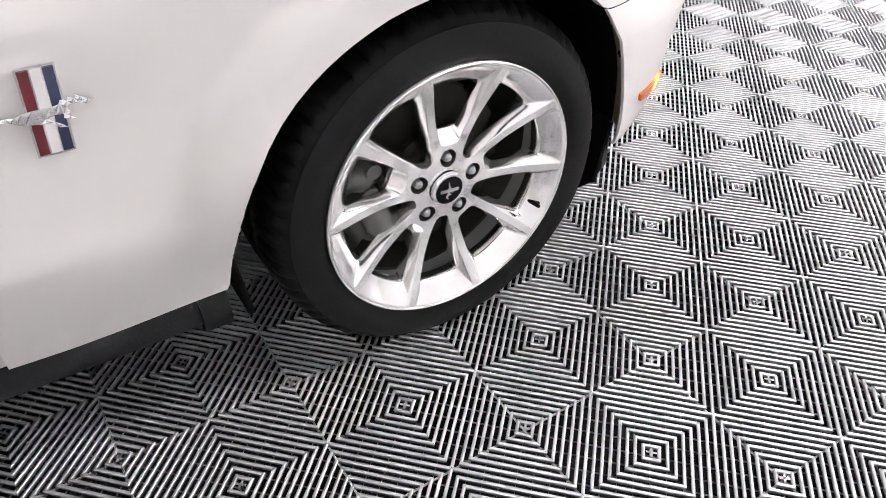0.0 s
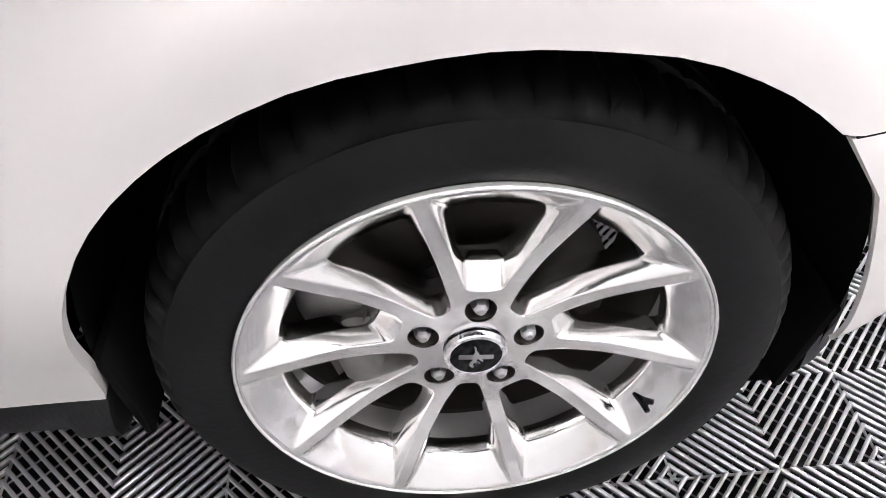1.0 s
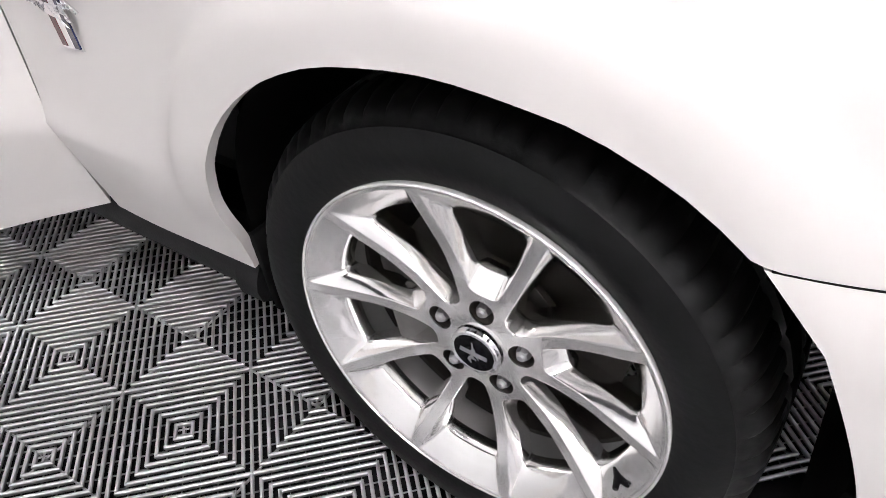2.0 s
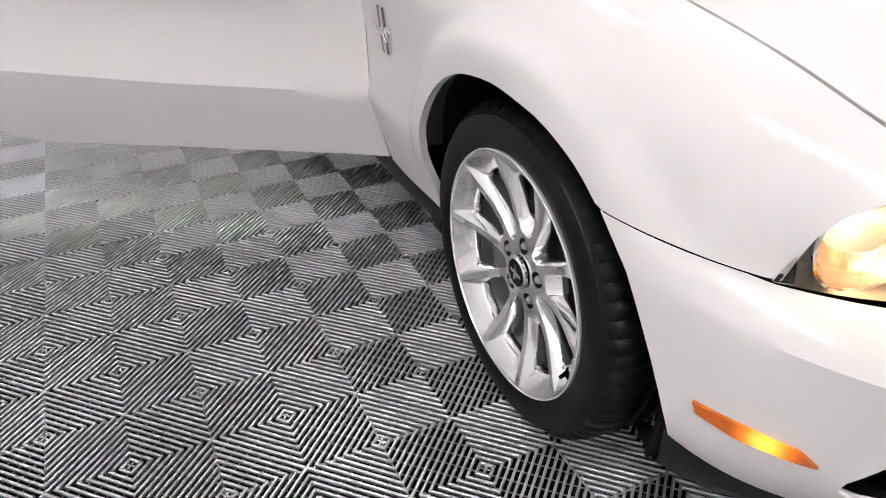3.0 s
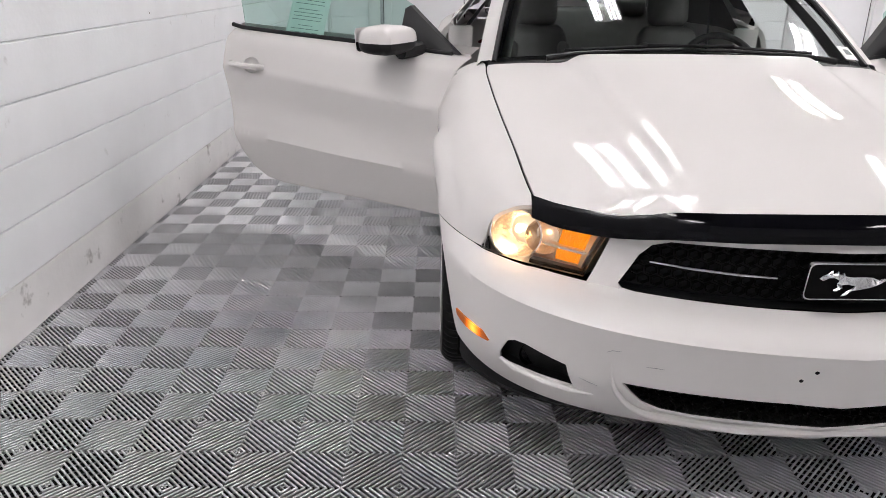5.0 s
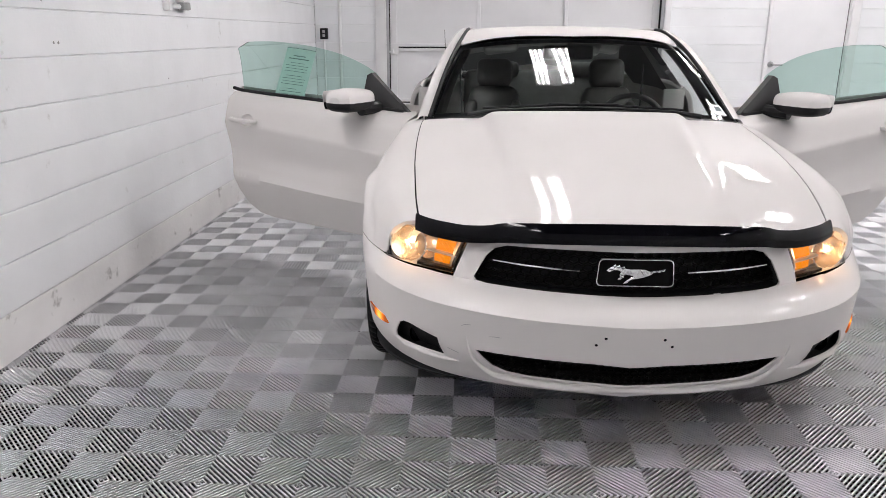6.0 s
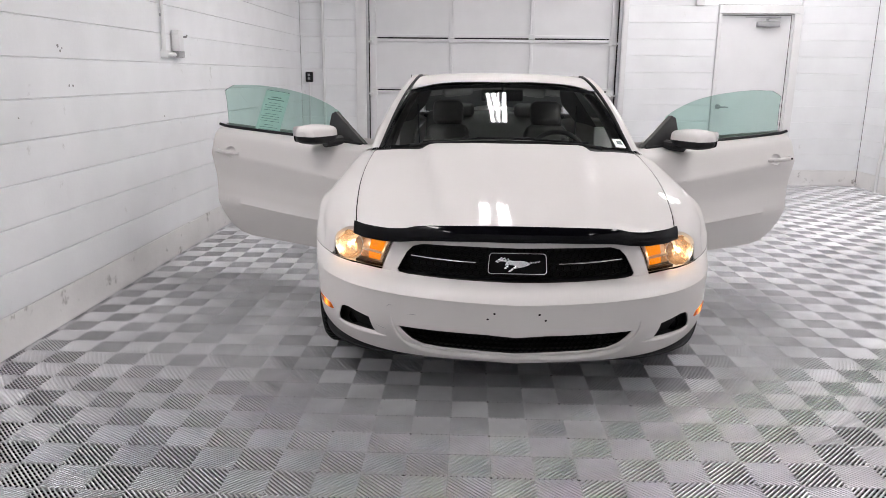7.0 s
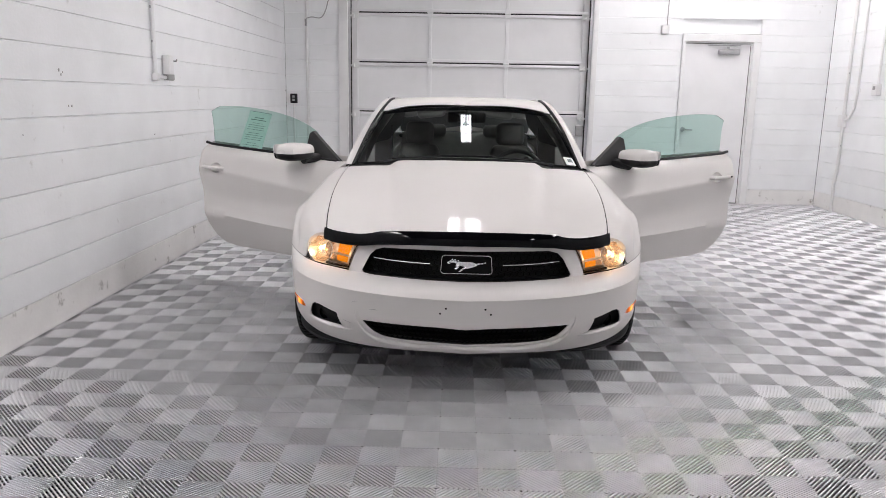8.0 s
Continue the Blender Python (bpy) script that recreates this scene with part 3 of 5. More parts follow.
BOTTOM = spline((-0.64, 0.74, 0.27), (-0.3, 0.858, 0.25), (0.0, 0.87, 0.25), (0.4, 0.858, 0.262), (0.6, 0.858, 0.257), (0.8, 0.855, 0.262), (1.92, 0.855, 0.266), (2.4, 0.868, 0.24),
                (3.0, 0.87, 0.27), (3.5, 0.83, 0.29), (3.82, 0.74, 0.30))
ARCH = spline((-14, -0.413, 0.22), (-2, -0.401, 0.313), (15, -0.374, 0.426), (32, -0.327, 0.527), (44, -0.274, 0.591), (61, -0.184, 0.653), (73, -0.107, 0.682), (90, 0.0, 0.694),
              (107, 0.107, 0.680), (119, 0.182, 0.651), (136, 0.268, 0.589), (148, 0.318, 0.526), (165, 0.361, 0.425), (182, 0.381, 0.314), (194, 0.391, 0.224))


def arch_point(deg, yc=0.0, grow=0.0):
    y, z = ARCH(deg)
    d = math.hypot(y, z - 0.325)
    return (yc + y * (1 + grow / d), 0.325 + (z - 0.325) * (1 + grow / d))


BUMPER_EDGE = bezier((0, -0.828, 0.543), (0.42, -0.80, 0.543), (0.808, -0.60, 0.55), (0.918, -0.272, 0.600))
EDGE = np.array([BUMPER_EDGE(t) for t in np.linspace(0.70, 1.0, 41)])


def edge_at(y):
    """x and z of the bumper's upper edge beside the fender."""
    return float(np.interp(y, EDGE[:, 1], EDGE[:, 0])), float(np.interp(y, EDGE[:, 1], EDGE[:, 2]))


def flare(y, z):
    """The raised rim round the wheel arches."""
    r = 0.0
    for yc in (0.0, AXLE_R):
        dy, dz = y - yc, z - 0.325
        if dz > -0.1 and math.hypot(dy, dz) < 0.7:
            e = ARCH(math.degrees(math.atan2(max(dz, -0.09), -dy)))
            d = math.hypot(dy, dz) - math.hypot(e[0], e[1] - 0.325)
            r += 0.026 * math.exp(-(d / 0.078)**6) * min(max((z - 0.34) / 0.16, 0), 1)
    return r


def section(y):
    """The side's section at y: rounded over the front wheel, with two creases along the door and behind it."""
    key = round(y, 5)
    if key not in SECTIONS:
        P = [f(y) for f in (BOTTOM, LOWER, MIDDLE, UPPER, SHOULDER, TOP)]
        soft = spline(*[(w, *p) for w, p in zip((-1, -0.6, -0.2, 0.2, 0.6, 1.0), P)])
        low = spline((-1, *P[0]), (-0.6, *P[1]))
        mid = spline((-0.6, *P[1]), (-0.5, *(P[1] * 0.72 + P[2] * 0.28 - np.array([0.006, 0]))), (-0.2, *P[2]), (0.12, *(P[3] * 0.8 + P[2] * 0.2)), (0.2, *P[3]))
        up = spline((0.2, *P[3]), (0.6, *P[4]), (1.0, *P[5]))
        k = min(max((y - 0.40) / 0.30, 0), 1) * min(max((2.75 - y) / 0.5, 0), 1)
        k = k * k * (3 - 2 * k)
        SECTIONS[key] = lambda w: soft(w) * (1 - k) + k * (low(w) if w < -0.6 else mid(w) if w < 0.2 else up(w))
    return SECTIONS[key]


SECTIONS = {}


def raw_side(y, w):
    x, z = section(y)(w)
    return (x + flare(y, z), y, z)


JOIN = {}


def to_bumper(y):
    """How far the side has to come out to meet the bumper's edge at y."""
    key = round(min(max(y, -0.49), -0.272), 4)
    if key not in JOIN:
        xe_, ze_ = edge_at(key)
        JOIN[key] = (xe_ + 0.0006 - raw_side(*at_height(key, ze_))[0], ze_)
    return JOIN[key]


def side(y, w):
    x, y, z = raw_side(y, w)
    if y < -0.20:
        d, ze_ = to_bumper(y)
        x += d * math.exp(-((z - ze_) / 0.075)**2) * min(max((-0.20 - y) / 0.072, 0), 1)
    return (x, y, z)


def at_height(y, z):
    lo, hi = -1.0, 1.0
    f = section(y)
    for _ in range(24):
        m = (lo + hi) / 2
        lo, hi = (m, hi) if f(m)[1] < z else (lo, m)
    return (y, (lo + hi) / 2)


SIDE_SCALE = (1.0, 0.40)
fender_line = [at_height(*arch_point(d, 0.0, 0.003)) for d in range(192, 46, -5)]
fender_line += [at_height(y, z) for y, z in (*[(y, edge_at(y)[1] + 0.0016) for y in (-0.285, -0.31, -0.34, -0.37, -0.40, -0.43, -0.46)], (-0.482, 0.5745), (-0.492, 0.61), (-0.505, 0.645), (-0.522, 0.675), (-0.55, 0.702))]
fender_line += [(-0.585, 0.99), (-0.30, 1), (0.0, 1), (0.3, 1), (0.562, 1), (0.66, 0.985), (0.694, 0.9), (0.70, 0.2), (0.702, -0.2), (0.70, -0.6), (0.706, -1), (0.42, -1)]
FENDER = panel(fender_line, side, 0.015, SIDE_SCALE, thick=0.016, out=(1, 0, 0.3), creases=[[(0.52, 0.2), (0.685, 0.2)], [(0.48, -0.6), (0.685, -0.6)]])

quarter_line = [at_height(*arch_point(d, AXLE_R)) for d in range(-8, 189, 7)]
quarter_line += [(3.1, -1), (3.76, -1), (3.76, 1), (2.9, 1), (1.95, 1), (1.955, 0.2), (1.95, -0.6), (1.88, -1), (2.3, -1)]
quarter_line.reverse()
QUARTER = panel(quarter_line, side, 0.05, SIDE_SCALE, thick=0.03, out=(1, 0, 0.3))

for s in (-1, 1):
    body("fender", mirrored(FENDER, s))
    body("rear_quarter", mirrored(QUARTER, s))

# front fascia: curves from the middle round to the wheel arch, from the lip up to the nose
ROWS = [bezier((0, -0.800, 0.196), (0.30, -0.740, 0.192), (0.723, -0.656, 0.150), (0.858, -0.410, 0.274)),
        bezier((0, -0.895, 0.36), (0.50, -0.87, 0.36), (0.80, -0.70, 0.36), (0.880, -0.397, 0.36)),
        bezier((0, -0.93, 0.487), (0.55, -0.91, 0.497), (0.82, -0.73, 0.512), (0.908, -0.330, 0.53)),
        BUMPER_EDGE,
        bezier((0, -0.812, 0.712), (0.38, -0.795, 0.712), (0.72, -0.60, 0.69), (0.88, -0.30, 0.70)),
        bezier((0, -0.855, 0.216), (0.40, -0.845, 0.206), (0.79, -0.72, 0.20), (0.858, -0.410, 0.25))]


def fascia(u, v):
    s, t = (1 if u >= 0 else -1), min(abs(u), 1.0)
    R = [r(t) for r in ROWS]
    if v <= 2:
        p = R[5] * (v - 1) * (v - 2) / 2 - R[1] * v * (v - 2) + R[2] * v * (v - 1) / 2 + (R[0] - R[5]) * max(1 - v, 0)**2
    elif v <= 3:
        k = v - 2
        p = R[2] * (1 - k) + R[3] * k + np.array([0, -0.018, 0.010]) * 4 * k * (1 - k) * (1 - t**3)
    else:
        k = v - 3
        p = R[3] * (1 - k) + R[4] * k + np.array([0, -0.010, 0]) * 4 * k * (1 - k)
    return (s * p[0], p[1], p[2])


def on_fascia(x, z):
    """u, v of the fascia's place at a distance x from the middle and a height z."""
    u, v = x / 0.9, 1.0
    for _ in range(25):
        lo, hi = 0.0, 1.0
        for _ in range(22):
            m = (lo + hi) / 2
            lo, hi = (m, hi) if fascia(m, v)[0] < x else (lo, m)
        u = lo
        lo, hi = 0.0, 4.0
        for _ in range(22):
            m = (lo + hi) / 2
            lo, hi = (m, hi) if fascia(u, m)[2] < z else (lo, m)
        v = lo
    return u, v


def both(half):
    """A closed outline from its right half, listed from the middle's foot up to the middle's top."""
    return half + [(-u, v) for u, v in reversed(half) if u > 1e-6]


FSCALE = (1.15, 0.135)
GRILLE = [(0, 3.03)] + [on_fascia(x, z) for x, z in ((0.20, 0.5475), (0.36, 0.549), (0.455, 0.551), (0.484, 0.556), (0.492, 0.568), (0.476, 0.60), (0.452, 0.645), (0.425, 0.672), (0.385, 0.684), (0.20, 0.689))] + [(0, 3.87)]
INTAKE = [(0, on_fascia(0.001, 0.250)[1])] + [on_fascia(x, z) for x, z in ((0.15, 0.253), (0.30, 0.256), (0.38, 0.266), (0.425, 0.288), (0.458, 0.322), (0.482, 0.352), (0.30, 0.350), (0.12, 0.348))] + [(0, on_fascia(0.001, 0.340)[1])]
FOG = [on_fascia(x, z) for x, z in ((0.580, 0.296), (0.66, 0.301), (0.735, 0.305), (0.755, 0.312), (0.757, 0.335), (0.742, 0.380), (0.725, 0.392), (0.70, 0.392), (0.607, 0.368))]
HL_IN = on_fascia(0.560, 0.555)
fascia_half = [(0, 0.0), (0.5, 0.0), (0.85, 0.0), (1.0, 0.0), (1.0, 1.0), (1.0, 2.0), (1.0, 3.0), (0.95, 3.0), (0.90, 3.0), (0.85, 3.0), (0.81, 3.0)] + \
    [on_fascia(x, z) for x, z in ((0.806, 0.571), (0.74, 0.564), (0.65, 0.559))] + [HL_IN, on_fascia(0.535, 0.62), on_fascia(0.512, 0.675), on_fascia(0.495, 0.703), (0.25, 3.985), (0, 3.985)]
FASCIA = panel(both(fascia_half), fascia, 0.02, FSCALE, (both(GRILLE), both(INTAKE), FOG, [(-u, v) for u, v in reversed(FOG)]), 0.006, (0, -1, 0.1))
body("front_bumper", FASCIA)


def inset(poly, depth, step, scale=FSCALE):
    """A recessed sheet behind an opening of the fascia."""
    return panel(poly, lambda u, v: tuple(np.array(fascia(u, v)) + np.array([0, depth, 0])), step, scale, thick=0.002, out=(0, -1, 0))


def outline_wall(poly, d0, d1):
    """The sides of an opening, from depth d0 to d1."""
    n = len(poly)
    a = [tuple(np.array(fascia(*p)) + np.array([0, d0, 0])) for p in poly]
    b = [tuple(np.array(fascia(*p)) + np.array([0, d1, 0])) for p in poly]
    return a + b, [(i, (i + 1) % n, n + (i + 1) % n, n + i) for i in range(n)]


def honeycomb(poly, depth, size):
    """A mesh of hexagonal cells behind an opening."""
    P = np.array([fascia(*q)[::2] for q in poly])
    v, f = [], []
    w, h = size * math.sqrt(3), size * 1.5
    for j in range(-2, int(0.25 / h) + 1):
        for i in range(-int(0.6 / w), int(0.6 / w) + 1):
            c = np.array([(i + 0.5 * (j % 2)) * w, P[:, 1].min() + j * h])
            if not inside(P, c[None])[0]:
                continue
            n = len(v)
            y0 = FACE_Y(abs(c[0]), c[1]) + depth
            for k in range(6):
                a = radians(60 * k + 30)
                for r, dy in ((size * 0.98, 0.0), (size * 0.84, 0.0), (size * 0.84, 0.014)):
                    v.append((c[0] + r * math.cos(a), y0 + dy, c[1] + r * math.sin(a) * 0.8))
            for k in range(6):
                m = (k + 1) % 6
                f += [(n + 3 * k, n + 3 * m, n + 3 * m + 1, n + 3 * k + 1), (n + 3 * k + 1, n + 3 * m + 1, n + 3 * m + 2, n + 3 * k + 2)]
    return v, f


def FACE_Y(x, z):
    """Depth of the nose at a place of the grille or the intake."""
    t = min(x / 0.9, 1.0)
    v = 3.5 if z > 0.5 else 0.7
    lo, hi = 0.0, 1.0
    for _ in range(18):
        m = (lo + hi) / 2
        lo, hi = (m, hi) if fascia(m, v)[0] < x else (lo, m)
    return fascia(lo, v)[1]


grille = body("grille", join(inset(both(GRILLE), 0.06, 0.04), outline_wall(both(GRILLE), 0.012, 0.062)), BLACK, "black honeycomb grille")
part("grille_mesh", honeycomb(both(GRILLE), 0.042, 0.017), GASKET, grille)
for s in (-1, 1):
    bar = [(s * x, FACE_Y(x, 0.62) - 0.004, z) for x, z in ((0.165, 0.6285), (0.25, 0.629), (0.34, 0.631), (0.43, 0.635))]
    part("grille_bar", tube(bar, [0.002, 0.003, 0.003, 0.002], 8), CHROME, grille, "thin chrome bar")
intake = body("lower_intake", join(inset(both(INTAKE), 0.07, 0.04), outline_wall(both(INTAKE), 0.010, 0.072)), BLACK, "black lower air intake")
part("intake_mesh", honeycomb(both(INTAKE), 0.046, 0.014), GASKET, intake)
for s in (-1, 1):
    F = [(s * u, v) for u, v in FOG]
    fog = body("fog_lamp_recess", join(inset(F, 0.05, 0.03), outline_wall(F, 0.012, 0.052)), BLACK, "black fog lamp recess")
    ring = moved(revolve([(0.0, 0.006), (0.028, 0.004), (0.034, 0.0), (0.036, 0.01)], 20), Matrix.Translation((s * 0.672, -0.625, 0.335)) @ Matrix.Rotation(radians(-90), 4, "Z"))
    part("fog_lamp", ring, GLOSS_BLACK, fog)


# running horse as a plain raised silhouette, laid by place(u, v, w)
HORSE = [(-1.0, 0.10), (-0.93, 0.17), (-0.80, 0.25), (-0.71, 0.33), (-0.68, 0.24), (-0.57, 0.31), (-0.54, 0.22), (-0.42, 0.27), (-0.38, 0.18), (-0.20, 0.15), (0.10, 0.16), (0.30, 0.15), (0.45, 0.09), (0.60, 0.12),
         (0.80, 0.13), (1.0, 0.18), (0.96, 0.08), (0.80, 0.05), (0.62, 0.04), (0.53, -0.02), (0.43, -0.07), (0.30, -0.12), (0.05, -0.18), (-0.14, -0.21), (-0.28, -0.34), (-0.42, -0.37), (-0.34, -0.28), (-0.22, -0.18),
         (-0.08, -0.09), (-0.28, -0.04), (-0.42, -0.06), (-0.40, -0.15), (-0.52, -0.23), (-0.62, -0.21), (-0.52, -0.13), (-0.56, -0.03), (-0.50, 0.06), (-0.62, 0.12), (-0.76, 0.12), (-0.90, 0.04)]


def emblem(size, place, depth=0.004):
    from mathutils.geometry import delaunay_2d_cdt
    P = np.array(HORSE) * size
    n = len(P)
    v2, _, f2, *_ = delaunay_2d_cdt([Vector(p) for p in P], [(i, (i + 1) % n) for i in range(n)], [], 0, 1e-7)
    V = np.array([tuple(p) for p in v2])
    keep = [tuple(t) for t in f2 if inside(P, V[list(t)].mean(0)[None])[0]]
    v = [place(a, b, depth * 0.66) for a, b in V] + [place(a, b, 0.0) for a, b in V]
    m = len(V)
    f = [(i, (i + 1) % n, m + (i + 1) % n, m + i) for i in range(n)]
    for t in keep:                                       # a low peak on every facet
        c = V[list(t)].mean(0)
        v.append(place(c[0], c[1], depth))
        f += [(t[i], t[(i + 1) % 3], len(v) - 1) for i in range(3)]
    return v, f


YG = FACE_Y(0.0, 0.62) - 0.012


def on_grille(u, v, w):
    return (u, YG + 0.35 * u * u - w, 0.634 + v)


frame_out = rounded([(-0.118, -0.043), (0.118, -0.043), (0.112, 0.043), (-0.112, 0.043)], 0.016)
frame_in = rounded([(-0.1152, -0.0405), (0.1152, -0.0405), (0.1092, 0.0405), (-0.1092, 0.0405)], 0.0145)
n = len(frame_out)
ring_v = [on_grille(*p, 0.006) for p in frame_out] + [on_grille(*p, 0.006) for p in frame_in] + [on_grille(*p, -0.006) for p in frame_out] + [on_grille(*p, -0.006) for p in frame_in]
ring_f = [q for i in range(n) for j in [(i + 1) % n] for q in ((i, j, n + j, n + i), (2 * n + i, 2 * n + j, j, i), (n + i, n + j, 3 * n + j, 3 * n + i))]
part("grille_badge", (ring_v, ring_f), CHROME, grille, "silver horse emblem in a chrome frame")
part("emblem_back", slab(frame_in, 0.004, lambda u, v, w: on_grille(u, v, -0.003 - w)), GASKET, car)
part("emblem", emblem(0.088, lambda u, v, w: on_grille(u, v - 0.001, w + 0.002), 0.006), MOULDED_CHROME, car, "silver running horse")

# valance below the lip
rows = []
for dz, dy, k in ((0.006, 0.026, 0.985), (-0.006, 0.016, 0.993), (-0.060, 0.014, 0.995), (-0.095, 0.026, 0.985), (-0.115, 0.07, 0.965), (-0.12, 0.15, 0.93)):
    rows.append([(math.copysign(ROWS[0](abs(u))[0] * k, u), ROWS[0](abs(u))[1] + dy + 0.02 * (1 - u * u), ROWS[0](abs(u))[2] + dz * (0.08 + 0.87 * abs(u)**2 if dz < 0 else 1)) for u in np.linspace(-1, 1, 41)])
body("front_valance", flipped(sheet(rows)), BLACK, "black plastic lower valance")

# lip round the lower intake, ledge under the fog lamps
def on_skin(x, z, proud):
    p = fascia(*on_fascia(x, z))
    return (p[0] + 0.3 * proud, p[1] - proud, p[2])


half = [on_skin(x, z, d) for x, z, d in ((0.514, 0.418, -0.004), (0.508, 0.37, 0.0), (0.492, 0.325, 0.004), (0.452, 0.275, 0.008), (0.40, 0.247, 0.010), (0.30, 0.236, 0.012), (0.15, 0.232, 0.012))]
lip = half + [(0.0, half[-1][1] - 0.003, 0.231)] + [(-p[0], p[1], p[2]) for p in reversed(half)]
lip_curve = spline(*[(k, *p) for k, p in enumerate(lip)])
lip_t = np.linspace(0, 14, 71)
body("bumper_lip", tube([tuple(lip_curve(k)) for k in lip_t], [0.002 + 0.0095 * min(1.0, 0.22 * float(min(k, 14 - k))) for k in lip_t], 10), PAINT, "raised lip round the lower intake")
for s in (-1, 1):
    ledge = [on_skin(x, z, d) for x, z, d in ((0.755, 0.312, 0.0), (0.72, 0.299, 0.004), (0.65, 0.292, 0.006), (0.585, 0.287, 0.006), (0.533, 0.283, 0.0))]
    body("fog_lamp_ledge", mirrored(tube(ledge, [0.004, 0.009, 0.010, 0.008, 0.002], 10), s))

# scratches in the bumper paint
for pts in (((0.527, 0.436), (0.516, 0.444), (0.496, 0.446)), ((0.44, 0.412), (0.42, 0.414), (0.40, 0.413)), ((0.575, 0.338), (0.55, 0.330), (0.532, 0.324))):
    body("scratch", mirrored(tube([on_skin(x, z, 0.0002) for x, z in pts], [0.0004, 0.0011, 0.0004], 6), -1), GREYBOX)

# bumper screw holes
for x, z in ((0.088, 0.447), (0.114, 0.421)):
    for s in (-1, 1):
        u, v = on_fascia(x, z)
        p = np.array(fascia(u, v))
        body("screw_hole", moved(revolve([(0.0, -0.001), (0.0045, -0.001), (0.0055, 0.0015), (0.0035, 0.004)], 10),
             Matrix.Translation((s * p[0], p[1], p[2])) @ Matrix.Rotation(radians(90), 4, "Z")), GASKET)

# side markers
for s in (-1, 1):
    mk = [on_fascia(x, z) for x, z in ((0.783, 0.352), (0.80, 0.350), (0.838, 0.351), (0.862, 0.362), (0.866, 0.380), (0.84, 0.378), (0.80, 0.372))]
    surf_ = lambda u, v: tuple(np.array(fascia(u, v)) + np.array([0.004, -0.0035, 0]))
    p = np.array(fascia(*on_fascia(0.822, 0.363))) + np.array([0.005, -0.005, 0])
    lens_ = lit_lens("marker_lens", (0.34, 0.07, 0.004), (1.0, 0.20, 0.006), (s * p[0], p[1], p[2]), 0.055, 1.5, 0.10)
    body("side_marker", mirrored(panel(rounded(mk, 0.006), surf_, 0.012, FSCALE, thick=0.008, out=(1, -0.6, 0)), s), lens_, "glowing amber side marker")

# bonnet
HOOD_MID = spline((-0.83, 0.722), (-0.78, 0.748), (-0.70, 0.778), (-0.55, 0.818), (-0.30, 0.876), (0.0, 0.930), (0.35, 0.985), (0.6, 1.01))


def hood(x, y):
    xe, ze = TOP(max(y, -0.64))
    zm = HOOD_MID(y)[0]
    t = min(abs(x) / xe, 1.05)
    z = ze + (zm - 0.018 - ze) * (1 - t**2.4)
    wide = 0.33 + 0.115 * min(max((y + 0.6) / 1.0, 0), 1)
    k = (abs(x) - wide) / 0.022
    rise = 0.008 + 0.024 * min(max((y + 0.75) / 1.1, 0), 1)
    return (x, y, z + rise / (1 + math.exp(min(max(k * 2.2, -30), 30))))


FRONT = spline((0.0, -0.800), (0.2, -0.795), (0.4, -0.755), (0.55, -0.685), (0.672, -0.575))
hood_half = [(0, -0.800), (0.2, FRONT(0.2)[0]), (0.4, FRONT(0.4)[0]), (0.55, FRONT(0.55)[0]), (0.64, FRONT(0.64)[0]), (0.672, -0.575)]
hood_half += [(TOP(y)[0] - 0.005, y) for y in (-0.55, -0.45, -0.306, -0.15, -0.032, 0.1, 0.227, 0.34, 0.436, 0.50)] + [(0.735, 0.548), (0.62, 0.50), (0.48, 0.43), (0.44, 0.405), (0.25, 0.365), (0, 0.35)]
HOOD = panel(both(hood_half), hood, 0.025, (1, 1), thick=0.025, out=(0, 0, 1))
body("bonnet", HOOD)
for s in (-1, 1):
    gap = [tuple(np.array([TOP(y)[0] - 0.0025, y, TOP(y)[1] - 0.006])) for y in np.linspace(-0.56, 0.55, 24)]
    body("shut_gap", mirrored(tube(gap, 0.0034, 6), s), GASKET)

for s in (-1, 1):
    seam = [tuple(BUMPER_EDGE(t) + np.array([-0.0002, 0, 0.0008])) for t in np.linspace(0.775, 0.995, 14)]
    body("bumper_gap", mirrored(tube(seam, 0.0013, 6), s), GASKET)

# dark acrylic guard along the nose edge of the bonnet
rows = []
guard_top = spline((0.0, -0.822, 0.778), (0.25, -0.815, 0.775), (0.40, -0.775, 0.764), (0.455, -0.745, 0.748), (0.55, -0.69, 0.738), (0.63, -0.63, 0.738), (0.690, -0.568, 0.742))
guard_low = spline((0.0, -0.842, 0.718), (0.25, -0.832, 0.716), (0.40, -0.785, 0.706), (0.455, -0.752, 0.694), (0.55, -0.70, 0.684), (0.63, -0.645, 0.684), (0.688, -0.59, 0.692))
for k, (a, bulge) in enumerate(((0.0, 0.0), (0.25, 0.006), (0.55, 0.008), (0.85, 0.004), (1.0, -0.004))):
    row = []
    for x in np.linspace(-0.690, 0.690, 61):
        hi, lo = guard_top(abs(x)), guard_low(min(abs(x), 0.688))
        y, z = lo * (1 - a) + hi * a
        row.append((x, y - bulge, z))
    rows.append(row)
body("bonnet_guard", flipped(join(sheet(rows), flipped(sheet([[(p[0], p[1] + 0.006, p[2]) for p in r] for r in rows])))), GLOSS_BLACK, "gloss black acrylic bonnet guard")

